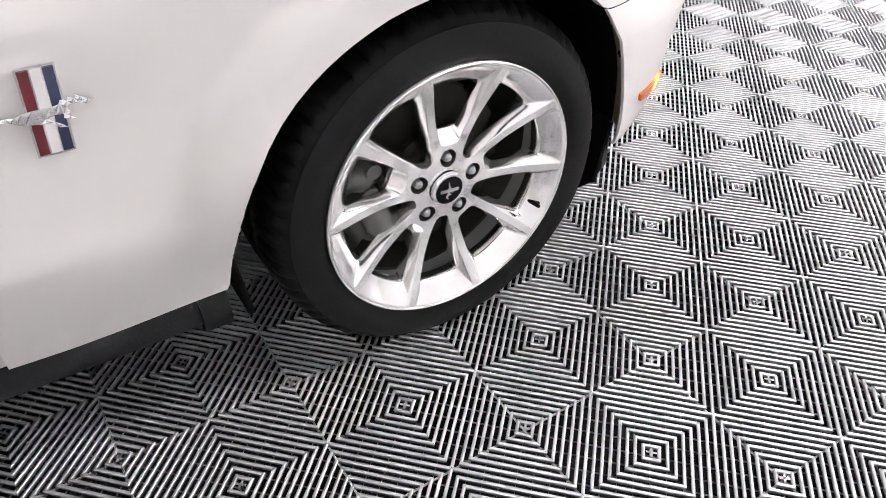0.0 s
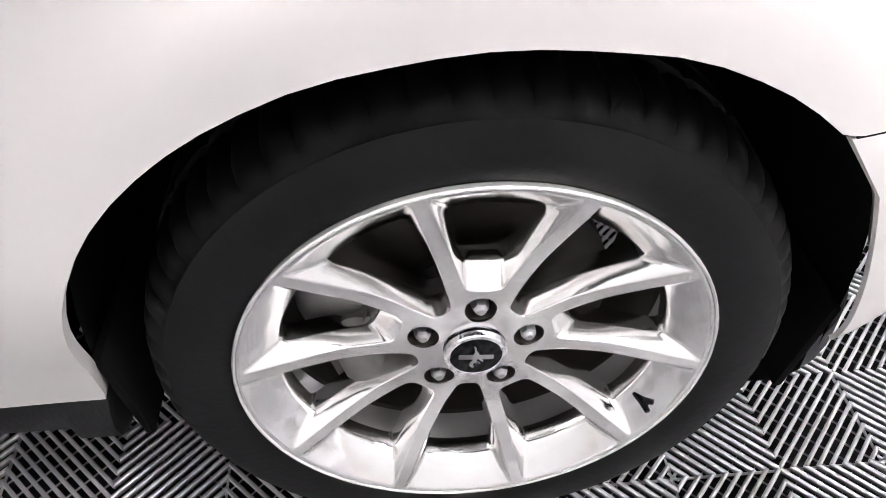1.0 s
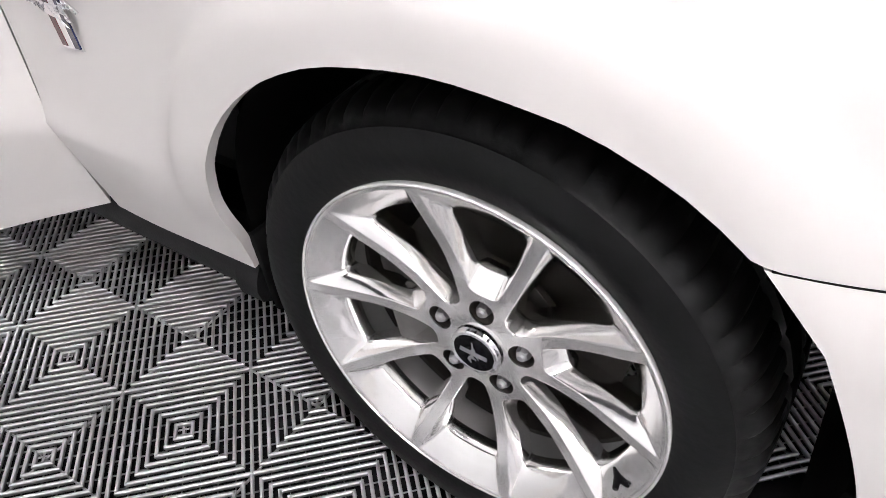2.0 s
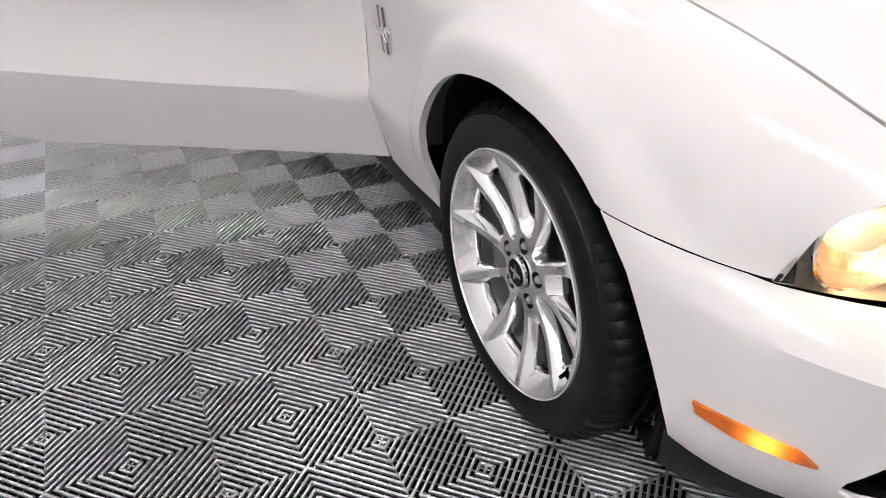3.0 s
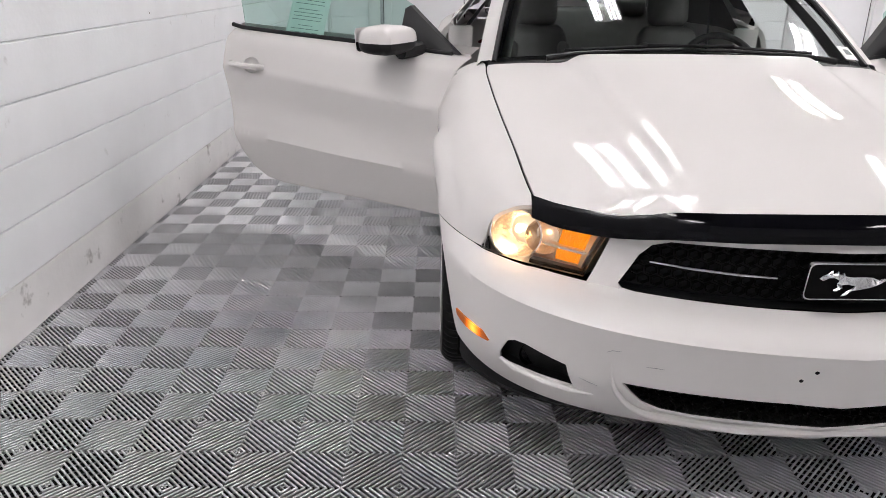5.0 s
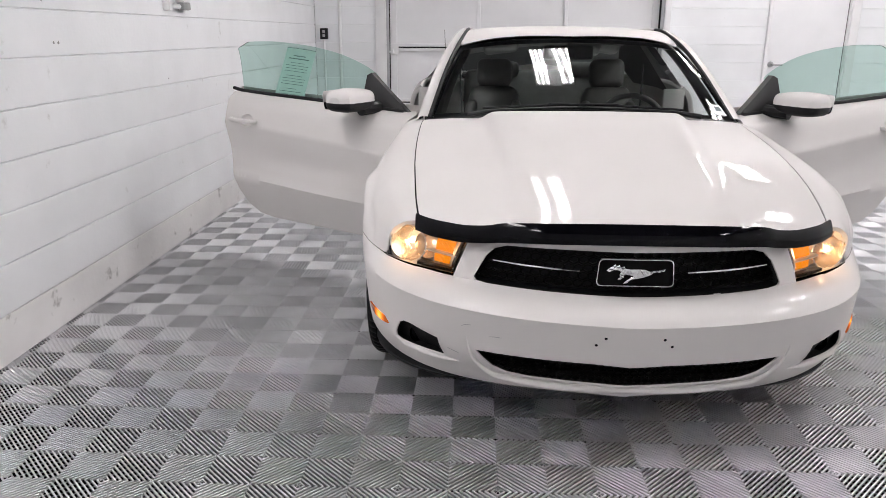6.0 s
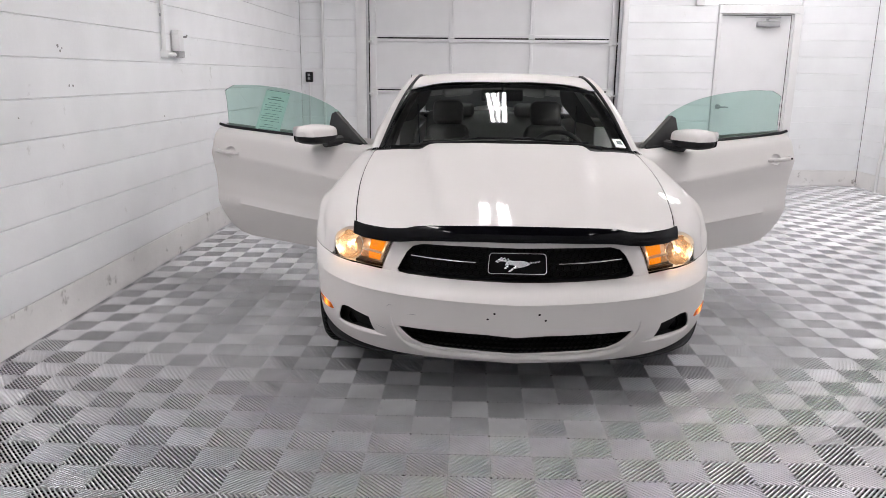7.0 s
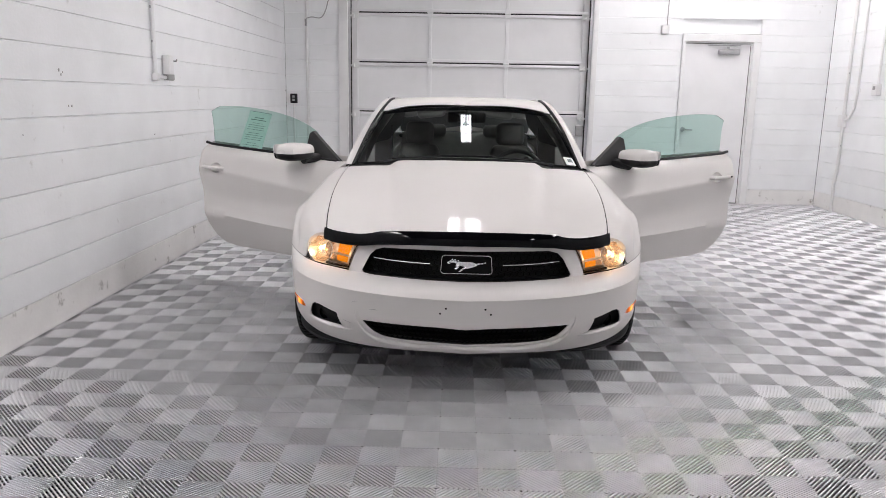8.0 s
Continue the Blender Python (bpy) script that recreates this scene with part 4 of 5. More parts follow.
# headlamps
HL_LOW = spline((0.0, 0.806, -0.478, 0.572), (0.3, 0.74, -0.535, 0.565), (0.65, 0.65, -0.592, 0.560), (1.0, 0.562, -0.640, 0.556))
HL_TOP = spline((0.0, 0.806, -0.478, 0.574), (0.08, 0.793, -0.490, 0.618), (0.18, 0.770, -0.505, 0.662), (0.32, 0.735, -0.528, 0.696), (0.5, 0.675, -0.578, 0.700), (0.75, 0.60, -0.625, 0.690), (1.0, 0.514, -0.662, 0.676))


def lamp_face(a, b, depth=0.0):
    lo, hi = HL_LOW(a), HL_TOP(a)
    p = lo * (1 - b) + hi * b
    out_ = np.array([0.55, -0.83, 0.05])
    return tuple(p + out_ * (0.012 * 4 * b * (1 - b) * min(1, 4 * a) - depth))


def headlamp(s):
    grid = [[lamp_face(a, b) for a in np.linspace(0, 1, 25)] for b in np.linspace(0, 1, 11)]
    lens = body("headlamp", mirrored(flipped(sheet(grid)), s), LENS, "lit headlamp with clear lens and amber indicator")
    # bucket: sides and back
    edge = [(a, 0.0) for a in np.linspace(0, 1, 13)] + [(1.0, b) for b in (0.33, 0.66)] + [(a, 1.0) for a in np.linspace(1, 0, 13)]
    n_ = len(edge)
    v = [lamp_face(a, b, 0.002) for a, b in edge] + [lamp_face(a, b, 0.085) for a, b in edge]
    part("bucket", mirrored((v, [((i + 1) % n_, i, n_ + i, n_ + (i + 1) % n_) for i in range(n_)]), s), LAMP_CHROME, lens)
    part("bucket_back", mirrored(flipped(sheet([[lamp_face(a, b, 0.075) for a in np.linspace(0, 1, 9)] for b in np.linspace(0, 1, 5)])), s), LAMP_CHROME, lens)
    aim = Matrix.Translation((0.704, -0.476, 0.628)) @ Matrix.Rotation(radians(-72), 4, "Z")
    bowl = [(0.008, -0.012), (0.030, -0.006), (0.050, 0.010), (0.061, 0.030), (0.066, 0.050)]
    part("reflector_bowl", mirrored(moved(flipped(revolve(bowl, 36)), aim), s), REFLECTOR, lens, "bright round reflector bowl")
    part("bowl_rim", mirrored(moved(revolve([(0.066, 0.046), (0.0695, 0.050), (0.0695, 0.053), (0.0655, 0.053), (0.0645, 0.048)], 36), aim), s), CHROME, lens)
    bulb = [(0.0, 0.024), (0.006, 0.022), (0.010, 0.016), (0.011, 0.006), (0.009, -0.012)]
    part("bulb", mirrored(moved(revolve(bulb, 20), aim), s), BEAM, lens, "glowing warm bulb")
    aim2 = Matrix.Translation((0.640, -0.522, 0.628)) @ Matrix.Rotation(radians(-66), 4, "Z")
    part("park_bowl", mirrored(moved(flipped(revolve([(0.004, -0.016), (0.024, -0.006), (0.040, 0.012), (0.047, 0.032)], 28)), aim2), s), REFLECTOR, lens, "smaller reflector bowl")
    spot = bpy.data.lights.new("headlamp_light", "POINT")
    spot.energy, spot.color, spot.shadow_soft_size = 0.16, (1.0, 0.64, 0.36), 0.012
    glow_ = new("headlamp_light", spot)
    glow_.parent = lens
    glow_.location = aim @ Vector((0.064, 0, 0)) if s > 0 else Vector((-1, 1, 1)) * (aim @ Vector((0.064, 0, 0)))
    side_ = bpy.data.lights.new("headlamp_light", "POINT")
    side_.energy, side_.color, side_.shadow_soft_size = 0.022, (1.0, 0.62, 0.36), 0.008
    park_ = new("headlamp_light", side_)
    park_.parent = lens
    q_ = aim2 @ Vector((0.022, 0, 0))
    park_.location = (s * q_.x, q_.y, q_.z)
    # amber indicator: two blocks stacked at the inner side
    for b0, b1 in ((0.53, 0.84), (0.20, 0.43)):
        front = [[lamp_face(a, b, 0.020 + 0.0022 * (i % 2) + 0.0012 * (j % 2)) for i, a in enumerate(np.linspace(0.70, 0.90, 27))] for j, b in enumerate(np.linspace(b0, b1, 9))]
        back_ = [[lamp_face(a, b, 0.055) for a in np.linspace(0.70, 0.90, 27)] for b in np.linspace(b0, b1, 9)]
        top_ = [front[-1], back_[-1]]
        low_ = [back_[0], front[0]]
        part("indicator", mirrored(join(flipped(sheet(front)), flipped(sheet(top_)), flipped(sheet(low_))), s), AMBER, lens, "amber indicator lens")
    part("indicator_bar", mirrored(flipped(sheet([[lamp_face(a, b, d) for a in np.linspace(0.60, 0.96, 7)] for b, d in ((0.435, 0.03), (0.45, 0.013), (0.505, 0.013), (0.52, 0.03))])), s), LAMP_CHROME, lens)
    part("indicator_end", mirrored(flipped(sheet([[lamp_face(a, b, d) for b in np.linspace(0.14, 0.92, 6)] for a, d in ((0.905, 0.018), (0.945, 0.012), (0.96, 0.03))][::-1])), s), LAMP_CHROME, lens)
    low = [[lamp_face(a, b, d) for a in np.linspace(0.5, 1.0, 9)] for b, d in ((0.02, 0.004), (0.10, 0.008), (0.11, 0.03))]
    part("lower_bezel", mirrored(flipped(sheet(low)), s), BLACK, lens)
    inn = [[lamp_face(a, b, d) for b in np.linspace(0.02, 0.98, 8)] for a, d in ((0.995, 0.004), (0.97, 0.008), (0.965, 0.03))]
    part("inner_bezel", mirrored(sheet(inn), s), BLACK, lens)
    outb = [[lamp_face(a, b, d) for b in np.linspace(0.02, 0.98, 6)] for a, d in ((0.0, 0.003), (0.085, 0.006), (0.09, 0.013))]
    part("outer_bezel", mirrored(flipped(sheet(outb)), s), BLACK, lens)


for s in (-1, 1):
    headlamp(s)

# windscreen, pillars, roof, rear glass, boot
WS_LOW = spline((0.0, 0.40, 0.985), (0.3, 0.425, 0.975), (0.5, 0.475, 0.962), (0.65, 0.525, 0.948), (0.725, 0.56, 0.938))
WS_TOP = spline((0.0, 1.010, 1.313), (0.3, 1.035, 1.303), (0.5, 1.092, 1.282), (0.586, 1.134, 1.266))


def screen(u, v, inset_=0.0):
    """u across from -1 to 1, v from the foot to the roof."""
    lx, hx = 0.725, 0.580
    lo = np.array([lx * u, *WS_LOW(abs(lx * u))])
    hi = np.array([hx * u, *WS_TOP(abs(hx * u))])
    p = lo * (1 - v) + hi * v
    return tuple(p + np.array([0, -0.5, 0.87]) * (0.020 * 4 * v * (1 - v) - inset_))


body("windscreen", sheet([[screen(u, v) for u in np.linspace(-1, 1, 33)] for v in np.linspace(0, 1, 17)]), WINDSCREEN, "clear raked windscreen")
frit = []
for a, b, c, d in ((-1, 1, 0.0, 0.045), (-1, 1, 0.915, 1.0), (-1, -0.955, 0.0, 1.0), (0.955, 1, 0.0, 1.0)):
    frit.append(sheet([[screen(u, v, 0.004) for u in np.linspace(a, b, 25)] for v in np.linspace(c, d, 13)]))
body("windscreen_surround", join(*frit), GLOSS_BLACK, "black windscreen border")
cowl_rows = [[(x, WS_LOW(abs(x))[0] + dy, WS_LOW(abs(x))[1] + dz) for x in np.linspace(-0.735, 0.735, 41)] for dy, dz in ((0.03, 0.014), (-0.005, -0.002), (-0.05, -0.018), (-0.10, -0.03))]
body("cowl", sheet(cowl_rows), BLACK, "black plastic cowl")
for s in (-1, 1):
    arm = [(s * 0.53, 0.43, 0.972), (s * 0.42, 0.435, 0.99), (s * 0.15, 0.44, 1.004), (s * -0.12, 0.445, 1.006)]
    wiper = body("wiper", tube([tuple(a) for a in arm], [0.012, 0.008, 0.006, 0.005], 8), BLACK)
    part("blade", tube([(s * 0.46, 0.475, 0.997), (s * 0.1, 0.46, 1.018), (s * -0.16, 0.458, 1.02)], 0.006, 6), BLACK, wiper)

RAIL = spline((0.0, 0.743, 0.562, 0.936), (0.5, 0.668, 0.93, 1.165), (0.82, 0.606, 1.19, 1.292), (1.0, 0.572, 1.44, 1.345), (1.4, 0.552, 1.85, 1.352), (1.9, 0.56, 2.35, 1.285), (2.5, 0.66, 2.95, 1.06))
for s in (-1, 1):
    ts = np.linspace(0, 1.9, 30)
    inn = [RAIL(t) for t in ts]
    rows = [[tuple(p + np.array([-0.034, -0.004, 0.008])) for p in inn], [tuple(p + np.array([-0.010, 0.006, 0.013])) for p in inn], [tuple(p + np.array([0.016, 0.016, 0.008])) for p in inn],
            [tuple(p + np.array([0.034, 0.026, -0.010])) for p in inn], [tuple(p + np.array([0.030, 0.035, -0.032])) for p in inn]]
    body("roof_rail", mirrored(sheet(rows), s))
    strip = [tuple(p + np.array([-0.030, -0.007, 0.0075])) for p in inn[:17]]
    body("screen_trim", mirrored(tube(strip, 0.010, 6), s), BLACK)
    body("rail_seal", mirrored(tube([tuple(p + np.array([0.026, 0.036, -0.034])) for p in inn[:24]], 0.011, 6), s), BLACK)


def roof(u, v):
    y0, y1 = WS_TOP(abs(u) * 0.57)[0], 2.36
    y = y0 + (y1 - y0) * v
    mid = spline((1.01, 1.317), (1.06, 1.338), (1.35, 1.368), (1.75, 1.374), (2.1, 1.350), (2.36, 1.305))(y)[0]
    w = spline((1.00, 0.580), (1.44, 0.560), (2.36, 0.545))(y)[0]
    edge = spline((1.01, 1.250), (1.13, 1.271), (1.2, 1.302), (1.44, 1.345), (1.85, 1.352), (2.36, 1.285))(y)[0]
    return (u * w, y, mid + (min(edge, mid) - mid) * abs(u)**2.6)


body("roof", sheet([[roof(u, v) for u in np.linspace(-1, 1, 31)] for v in np.linspace(0, 1, 25)]))
body("headliner", sheet([[(p[0] * 0.95, p[1] + 0.02, p[2] - 0.028) for p in (roof(u, v) for u in np.linspace(-1, 1, 17))] for v in np.linspace(0.02, 1, 13)]), SEAT, "dark cloth headliner")
rear_low = spline((0.0, 3.18, 1.045), (0.6, 3.02, 1.045))
body("rear_window", sheet([[tuple((1 - k) * np.array(roof(u, 1.0)) + k * np.array([u * 0.62, *rear_low(abs(u) * 0.6)])) for u in np.linspace(-1, 1, 21)] for k in np.linspace(0, 1, 9)]), WINDSCREEN, "tinted rear window")
for s in (-1, 1):
    cp = [[tuple((1 - k) * (RAIL(t) * np.array([1, 1, 1])) + k * np.array([TOP(RAIL(t)[1])[0] - 0.01, RAIL(t)[1], TOP(RAIL(t)[1])[1]])) for t in np.linspace(1.62, 2.45, 10)] for k in np.linspace(0, 1, 6)]
    body("rear_pillar", mirrored(flipped(sheet(cp)), s))
    qg = [[tuple((1 - k) * RAIL(t) + k * np.array([TOP(RAIL(t)[1])[0] - 0.03, RAIL(t)[1], TOP(RAIL(t)[1])[1]])) for t in np.linspace(1.42, 1.62, 4)] for k in np.linspace(0.03, 1, 5)]
    trim_ = [[tuple((1 - k) * (RAIL(t) + np.array([-0.045, 0, -0.02])) + k * np.array([TOP(RAIL(t)[1])[0] - 0.085, RAIL(t)[1], TOP(RAIL(t)[1])[1] - 0.05])) for t in np.linspace(1.50, 2.3, 9)] for k in np.linspace(0, 1, 6)]
    body("quarter_trim", mirrored(flipped(sheet(trim_)), s), CABIN, "dark moulded trim behind the door opening")
    body("quarter_glass", mirrored(flipped(sheet(qg)), s), TINTED)
boot_rows = []
for y in np.linspace(3.0, 3.74, 12):
    xe, ze = TOP(y)
    boot_rows.append([(xe * u, y + 0.16 * (1 - abs(u)**2) * max(0, 1 - (y - 3.0) / 0.3), ze + 0.02 * (1 - abs(u)**3)) for u in np.linspace(-1, 1, 21)])
body("boot_lid", sheet(boot_rows))
tail = []
for z, yo in ((0.93, -0.02), (0.80, 0.04), (0.62, 0.07), (0.45, 0.07), (0.28, 0.02)):
    w = spline((0.28, 0.74), (0.46, 0.77), (0.66, 0.77), (0.82, 0.745), (0.94, 0.62))(z)[0]
    tail.append([(w * math.sin(a), 3.72 + yo + 0.10 * math.cos(a) ** 0.6, z) for a in np.linspace(-math.pi / 2 + 0.01, math.pi / 2 - 0.01, 25)])
body("rear_bumper", flipped(sheet(tail)))
for s in (-1, 1):
    for i in range(3):
        body("tail_lamp", box(s * (0.40 + 0.09 * i), 3.852, 0.80, 0.06, 0.02, 0.13, 0.008, 2), RED, "red tail lamp bar")

# sills, wheel arch liners, underside
for s in (-1, 1):
    sill = [[(x, y, z) for y in np.linspace(0.40, 2.34, 24)] for x, z in ((0.80, 0.262), (0.843, 0.252), (0.852, 0.238), (0.856, 0.219), (0.850, 0.201), (0.834, 0.190), (0.79, 0.184), (0.70, 0.182))]
    body("sill_cover", mirrored(sheet(sill), s), BLACK, "black plastic sill moulding")
    cap_ = [(0.80, 0.262), (0.850, 0.254), (0.860, 0.236), (0.864, 0.216), (0.858, 0.192), (0.838, 0.178), (0.77, 0.172), (0.75, 0.25)]
    body("sill_end", mirrored(slab(cap_, -0.045, lambda a, b, w: (a, 0.395 - w, b)), s), BLACK)
    for yc in (0.0, AXLE_R):
        rows = []
        for x in (0.895, 0.80, 0.56):
            rows.append([(x - 0.05 + 0.06 * max(math.sin(radians(d)), -0.2) ** 1 if x > 0.8 else x, *arch_point(d, yc, 0.012 if x > 0.8 else 0.02)) for d in range(-14, 195, 8)])
        body("arch_liner", mirrored(flipped(sheet(rows)), s), LINER)
        for y_, tilt in ((0.372, -8), (-0.385, 10)):
            flap = moved(box(0, 0, 0, 0.30, 0.012, 0.14, 0.004, 2), Matrix.Translation((0.71, yc + y_, 0.262)) @ Matrix.Rotation(radians(tilt), 4, "X"))
            body("splash_guard", mirrored(flap, s), LINER, "black plastic splash guard")
    # body side closing below and behind the front wheel, inner sill in the door opening
    body("sill", mirrored(box(0.79, 1.32, 0.30, 0.10, 1.30, 0.15, 0.02, 2), s))
    body("door_jamb", mirrored(box(0.79, 0.67, 0.58, 0.14, 0.03, 0.62, 0.01, 2), s))
    body("rear_jamb", mirrored(box(0.80, 1.965, 0.66, 0.14, 0.04, 0.66, 0.015, 2), s))
body("underbody", join(box(0, 1.4, 0.24, 1.06, 4.1, 0.10, 0.03, 2), box(0, -0.48, 0.27, 1.0, 0.22, 0.12, 0.03, 2), box(0, 1.36, 0.26, 1.60, 1.8, 0.08, 0.02, 2)), LINER, "black underbody")
body("engine_bay", join(box(0, -0.05, 0.56, 1.08, 0.90, 0.10), box(0, 0.52, 0.62, 1.40, 0.04, 0.56)), LINER)

# cabin
body("dashboard", join(box(0, 0.80, 0.80, 1.34, 0.46, 0.22, 0.07, 3), box(0.34, 0.86, 0.90, 0.36, 0.26, 0.10, 0.04, 3), box(-0.34, 0.86, 0.885, 0.36, 0.26, 0.08, 0.04, 3)), CABIN, "dark moulded dashboard")
body("cabin_floor", join(box(0, 1.6, 0.30, 1.44, 2.2, 0.04), box(0, 1.5, 0.42, 0.24, 1.5, 0.22, 0.05, 2)), CABIN)
for sx in (-0.37, 0.37):
    seat = body("seat", join(box(sx, 1.55, 0.42, 0.50, 0.54, 0.20, 0.07, 3)), SEAT, "dark leather bucket seat")
    tilt = Matrix.Translation((sx, 1.88, 0.40)) @ Matrix.Rotation(radians(-14), 4, "X")
    back = join(box(0, 0, 0.30, 0.50, 0.15, 0.62, 0.065, 4), box(-0.20, -0.05, 0.26, 0.10, 0.14, 0.50, 0.045, 3), box(0.20, -0.05, 0.26, 0.10, 0.14, 0.50, 0.045, 3))
    back = ([(p[0] * (1 - 0.42 * max(p[2] - 0.22, 0) / 0.4), p[1], p[2]) for p in back[0]], back[1])
    part("backrest", moved(back, tilt), SEAT, seat)
    part("headrest", moved(box(0, -0.015, 0.70, 0.23, 0.10, 0.19, 0.05, 4), tilt), SEAT, seat)
    for q in (-0.06, 0.06):
        part("headrest_post", moved(tube([(q, 0, 0.55), (q, 0, 0.66)], 0.007, 8), tilt), SATIN, seat)
rear = body("rear_seat", join(box(0, 2.35, 0.52, 1.16, 0.46, 0.18, 0.06, 3), moved(box(0, 0, 0.26, 1.16, 0.14, 0.56, 0.06, 3), Matrix.Translation((0, 2.60, 0.56)) @ Matrix.Rotation(radians(-22), 4, "X"))), SEAT, "dark leather rear bench")
for sx in (-0.3, 0.3):
    part("headrest", moved(box(0, 0, 0, 0.26, 0.10, 0.12, 0.04, 3), Matrix.Translation((sx, 2.74, 1.07))), SEAT, rear)
body("parcel_shelf", box(0, 2.92, 1.02, 1.20, 0.36, 0.03, 0.01, 1), CABIN)
hubm = Matrix.Translation((0.37, 1.14, 0.835)) @ Matrix.Rotation(radians(66), 4, "X")
rim_ = [tuple(hubm @ Vector((0.185 * math.cos(a), 0.185 * math.sin(a), 0))) for a in np.linspace(0, 2 * math.pi, 41)]
wheel_ = body("steering_wheel", tube(rim_, 0.016, 10, False), CABIN, "dark leather steering wheel")
part("wheel_hub", moved(box(0, 0, -0.02, 0.13, 0.12, 0.05, 0.025, 3), hubm), CABIN, wheel_)
for a in (200, 340, 270):
    part("spoke", tube([tuple(hubm @ Vector((0.05 * math.cos(radians(a)), 0.05 * math.sin(radians(a)), -0.015))), tuple(hubm @ Vector((0.18 * math.cos(radians(a)), 0.18 * math.sin(radians(a)), 0)))], 0.013, 8), SATIN, wheel_)
part("steering_column", tube([tuple(hubm @ Vector((0, 0, -0.03))), tuple(hubm @ Vector((0, 0, -0.30)))], 0.04, 12), CABIN, wheel_)
rv = body("rear_view_mirror", box(0.0, 1.13, 1.235, 0.27, 0.035, 0.075, 0.016, 3), CABIN, "dark interior mirror")
part("mirror_stalk", tube([(0, 1.13, 1.26), (0, 1.09, 1.32)], 0.010, 8), CABIN, rv)
body("headliner", sheet([[tuple(np.array(roof(u, v)) - np.array([0, 0, 0.035])) for u in np.linspace(-0.97, 0.97, 17)] for v in np.linspace(0.02, 1, 9)]), PILLAR_TRIM)
for s in (-1, 1):
    pl = [[tuple(RAIL(t) + np.array([-0.055 + d, 0.035, -0.03 + e])) for t in np.linspace(0.05, 0.85, 12)] for d, e in ((-0.035, 0.0), (0.0, -0.025), (0.045, -0.02))]
    body("pillar_trim", mirrored(sheet(pl), s), PILLAR_TRIM, "grey windscreen pillar trim")
    body("seat_belt", mirrored(tube([(0.60, 2.02, 1.14), (0.585, 1.95, 0.9), (0.57, 1.90, 0.6)], 0.006, 6), s), CABIN)
body("aerial", tube([(-0.735, 3.31, 0.96), (-0.745, 3.32, 1.16), (-0.755, 3.33, 1.36)], [0.004, 0.003, 0.002], 6), BLACK, "thin black radio aerial")
st = panel([(0.875, 0.05), (0.965, 0.05), (0.955, 0.16), (0.87, 0.16)], lambda u, v: screen(u, v, -0.002), 0.02, (0.7, 0.66), thick=0.001, out=(0, -0.5, 0.87))
sticker = body("windscreen_sticker", st, PAPER, "white service sticker")
part("print_bar", panel([(0.90, 0.09), (0.945, 0.09), (0.94, 0.135), (0.90, 0.135)], lambda u, v: screen(u, v, -0.003), 0.02, (0.7, 0.66), thick=0.0005, out=(0, -0.5, 0.87)), INK, sticker)

# fender emblem: three upright stripes with a running horse
for s in (-1, 1):
    yb, zb = 0.552, 0.647

    def on_fender(u, v, w):
        y, z = yb - u, zb + v
        q = side(*at_height(y, z))
        return (s * (q[0] + 0.001 + w), y, z)
    tri = body("fender_emblem", slab([(-0.020 + 0.003, 0.055), (0.020 + 0.003, 0.055), (0.020 - 0.003, -0.055), (-0.020 - 0.003, -0.055)][::(1 if s > 0 else -1)], 0.003, on_fender), CHROME, "chrome emblem with red, white and blue stripes")
    for k, mat in ((1, RED), (0, WHITE_ENAMEL), (-1, BLUE)):
        o = -k * 0.0124
        part("stripe", slab([(o - 0.0054 + 0.003, 0.052), (o + 0.0054 + 0.003, 0.052), (o + 0.0054 - 0.003, -0.052), (o - 0.0054 - 0.003, -0.052)], 0.0045, on_fender), mat, tri)
    part("horse", emblem(0.055, lambda u, v, w: on_fender(-u - 0.007, v - 0.003, w + 0.004), 0.004), MOULDED_CHROME, tri, "chrome running horse")

# doors


def door_local(vf, s):
    return [(p[0] - s * HINGE_X, p[1] - HINGE_Y, p[2]) for p in vf[0]], vf[1]


door_line = [(0.660, 0.985), (0.672, 0.6), (0.706, 0.3), (0.710, 0.2), (0.710, -0.2), (0.710, -0.6), (0.680, -1.0), (1.0, -1.0), (1.66, -1.0), (1.77, -0.97), (1.85, -0.88), (1.895, -0.75), (1.92, -0.55), (1.932, -0.2), (1.938, 0.2), (1.932, 0.6), (1.92, 0.93), (1.905, 0.99), (1.2, 0.99)]
HANDLE_Y, HANDLE_Z = 1.775, 0.842
RECESS = [at_height(HANDLE_Y - 0.02 + 0.050 * math.cos(q), HANDLE_Z + 0.036 * math.sin(q)) for q in np.linspace(0, 2 * math.pi, 28, endpoint=False)]
DOOR = panel(door_line, side, 0.03, SIDE_SCALE, (RECESS,), thick=0.05, out=(1, 0, 0.2), creases=[[(0.735, 0.2), (1.70, 0.2)], [(0.735, -0.6), (1.89, -0.6)]])
DISH = []
for grow, deep in ((1.0, 0.0), (0.97, 0.003), (0.88, 0.010), (0.68, 0.016), (0.35, 0.019), (0.02, 0.020)):
    ring_ = [side(*at_height(HANDLE_Y - 0.02 + 0.050 * grow * math.cos(q), HANDLE_Z + 0.036 * grow * math.sin(q))) for q in np.linspace(0, 2 * math.pi, 29)]
    DISH.append([(p[0] - deep, p[1], p[2]) for p in ring_])
DOOR_IN = panel(door_line, lambda y, w: tuple(np.array(side(y, w)) - np.array([0.075 + 0.03 * math.cos(w * 1.4), 0, 0])), 0.06, SIDE_SCALE, thick=-0.04, out=(1, 0, 0.2))


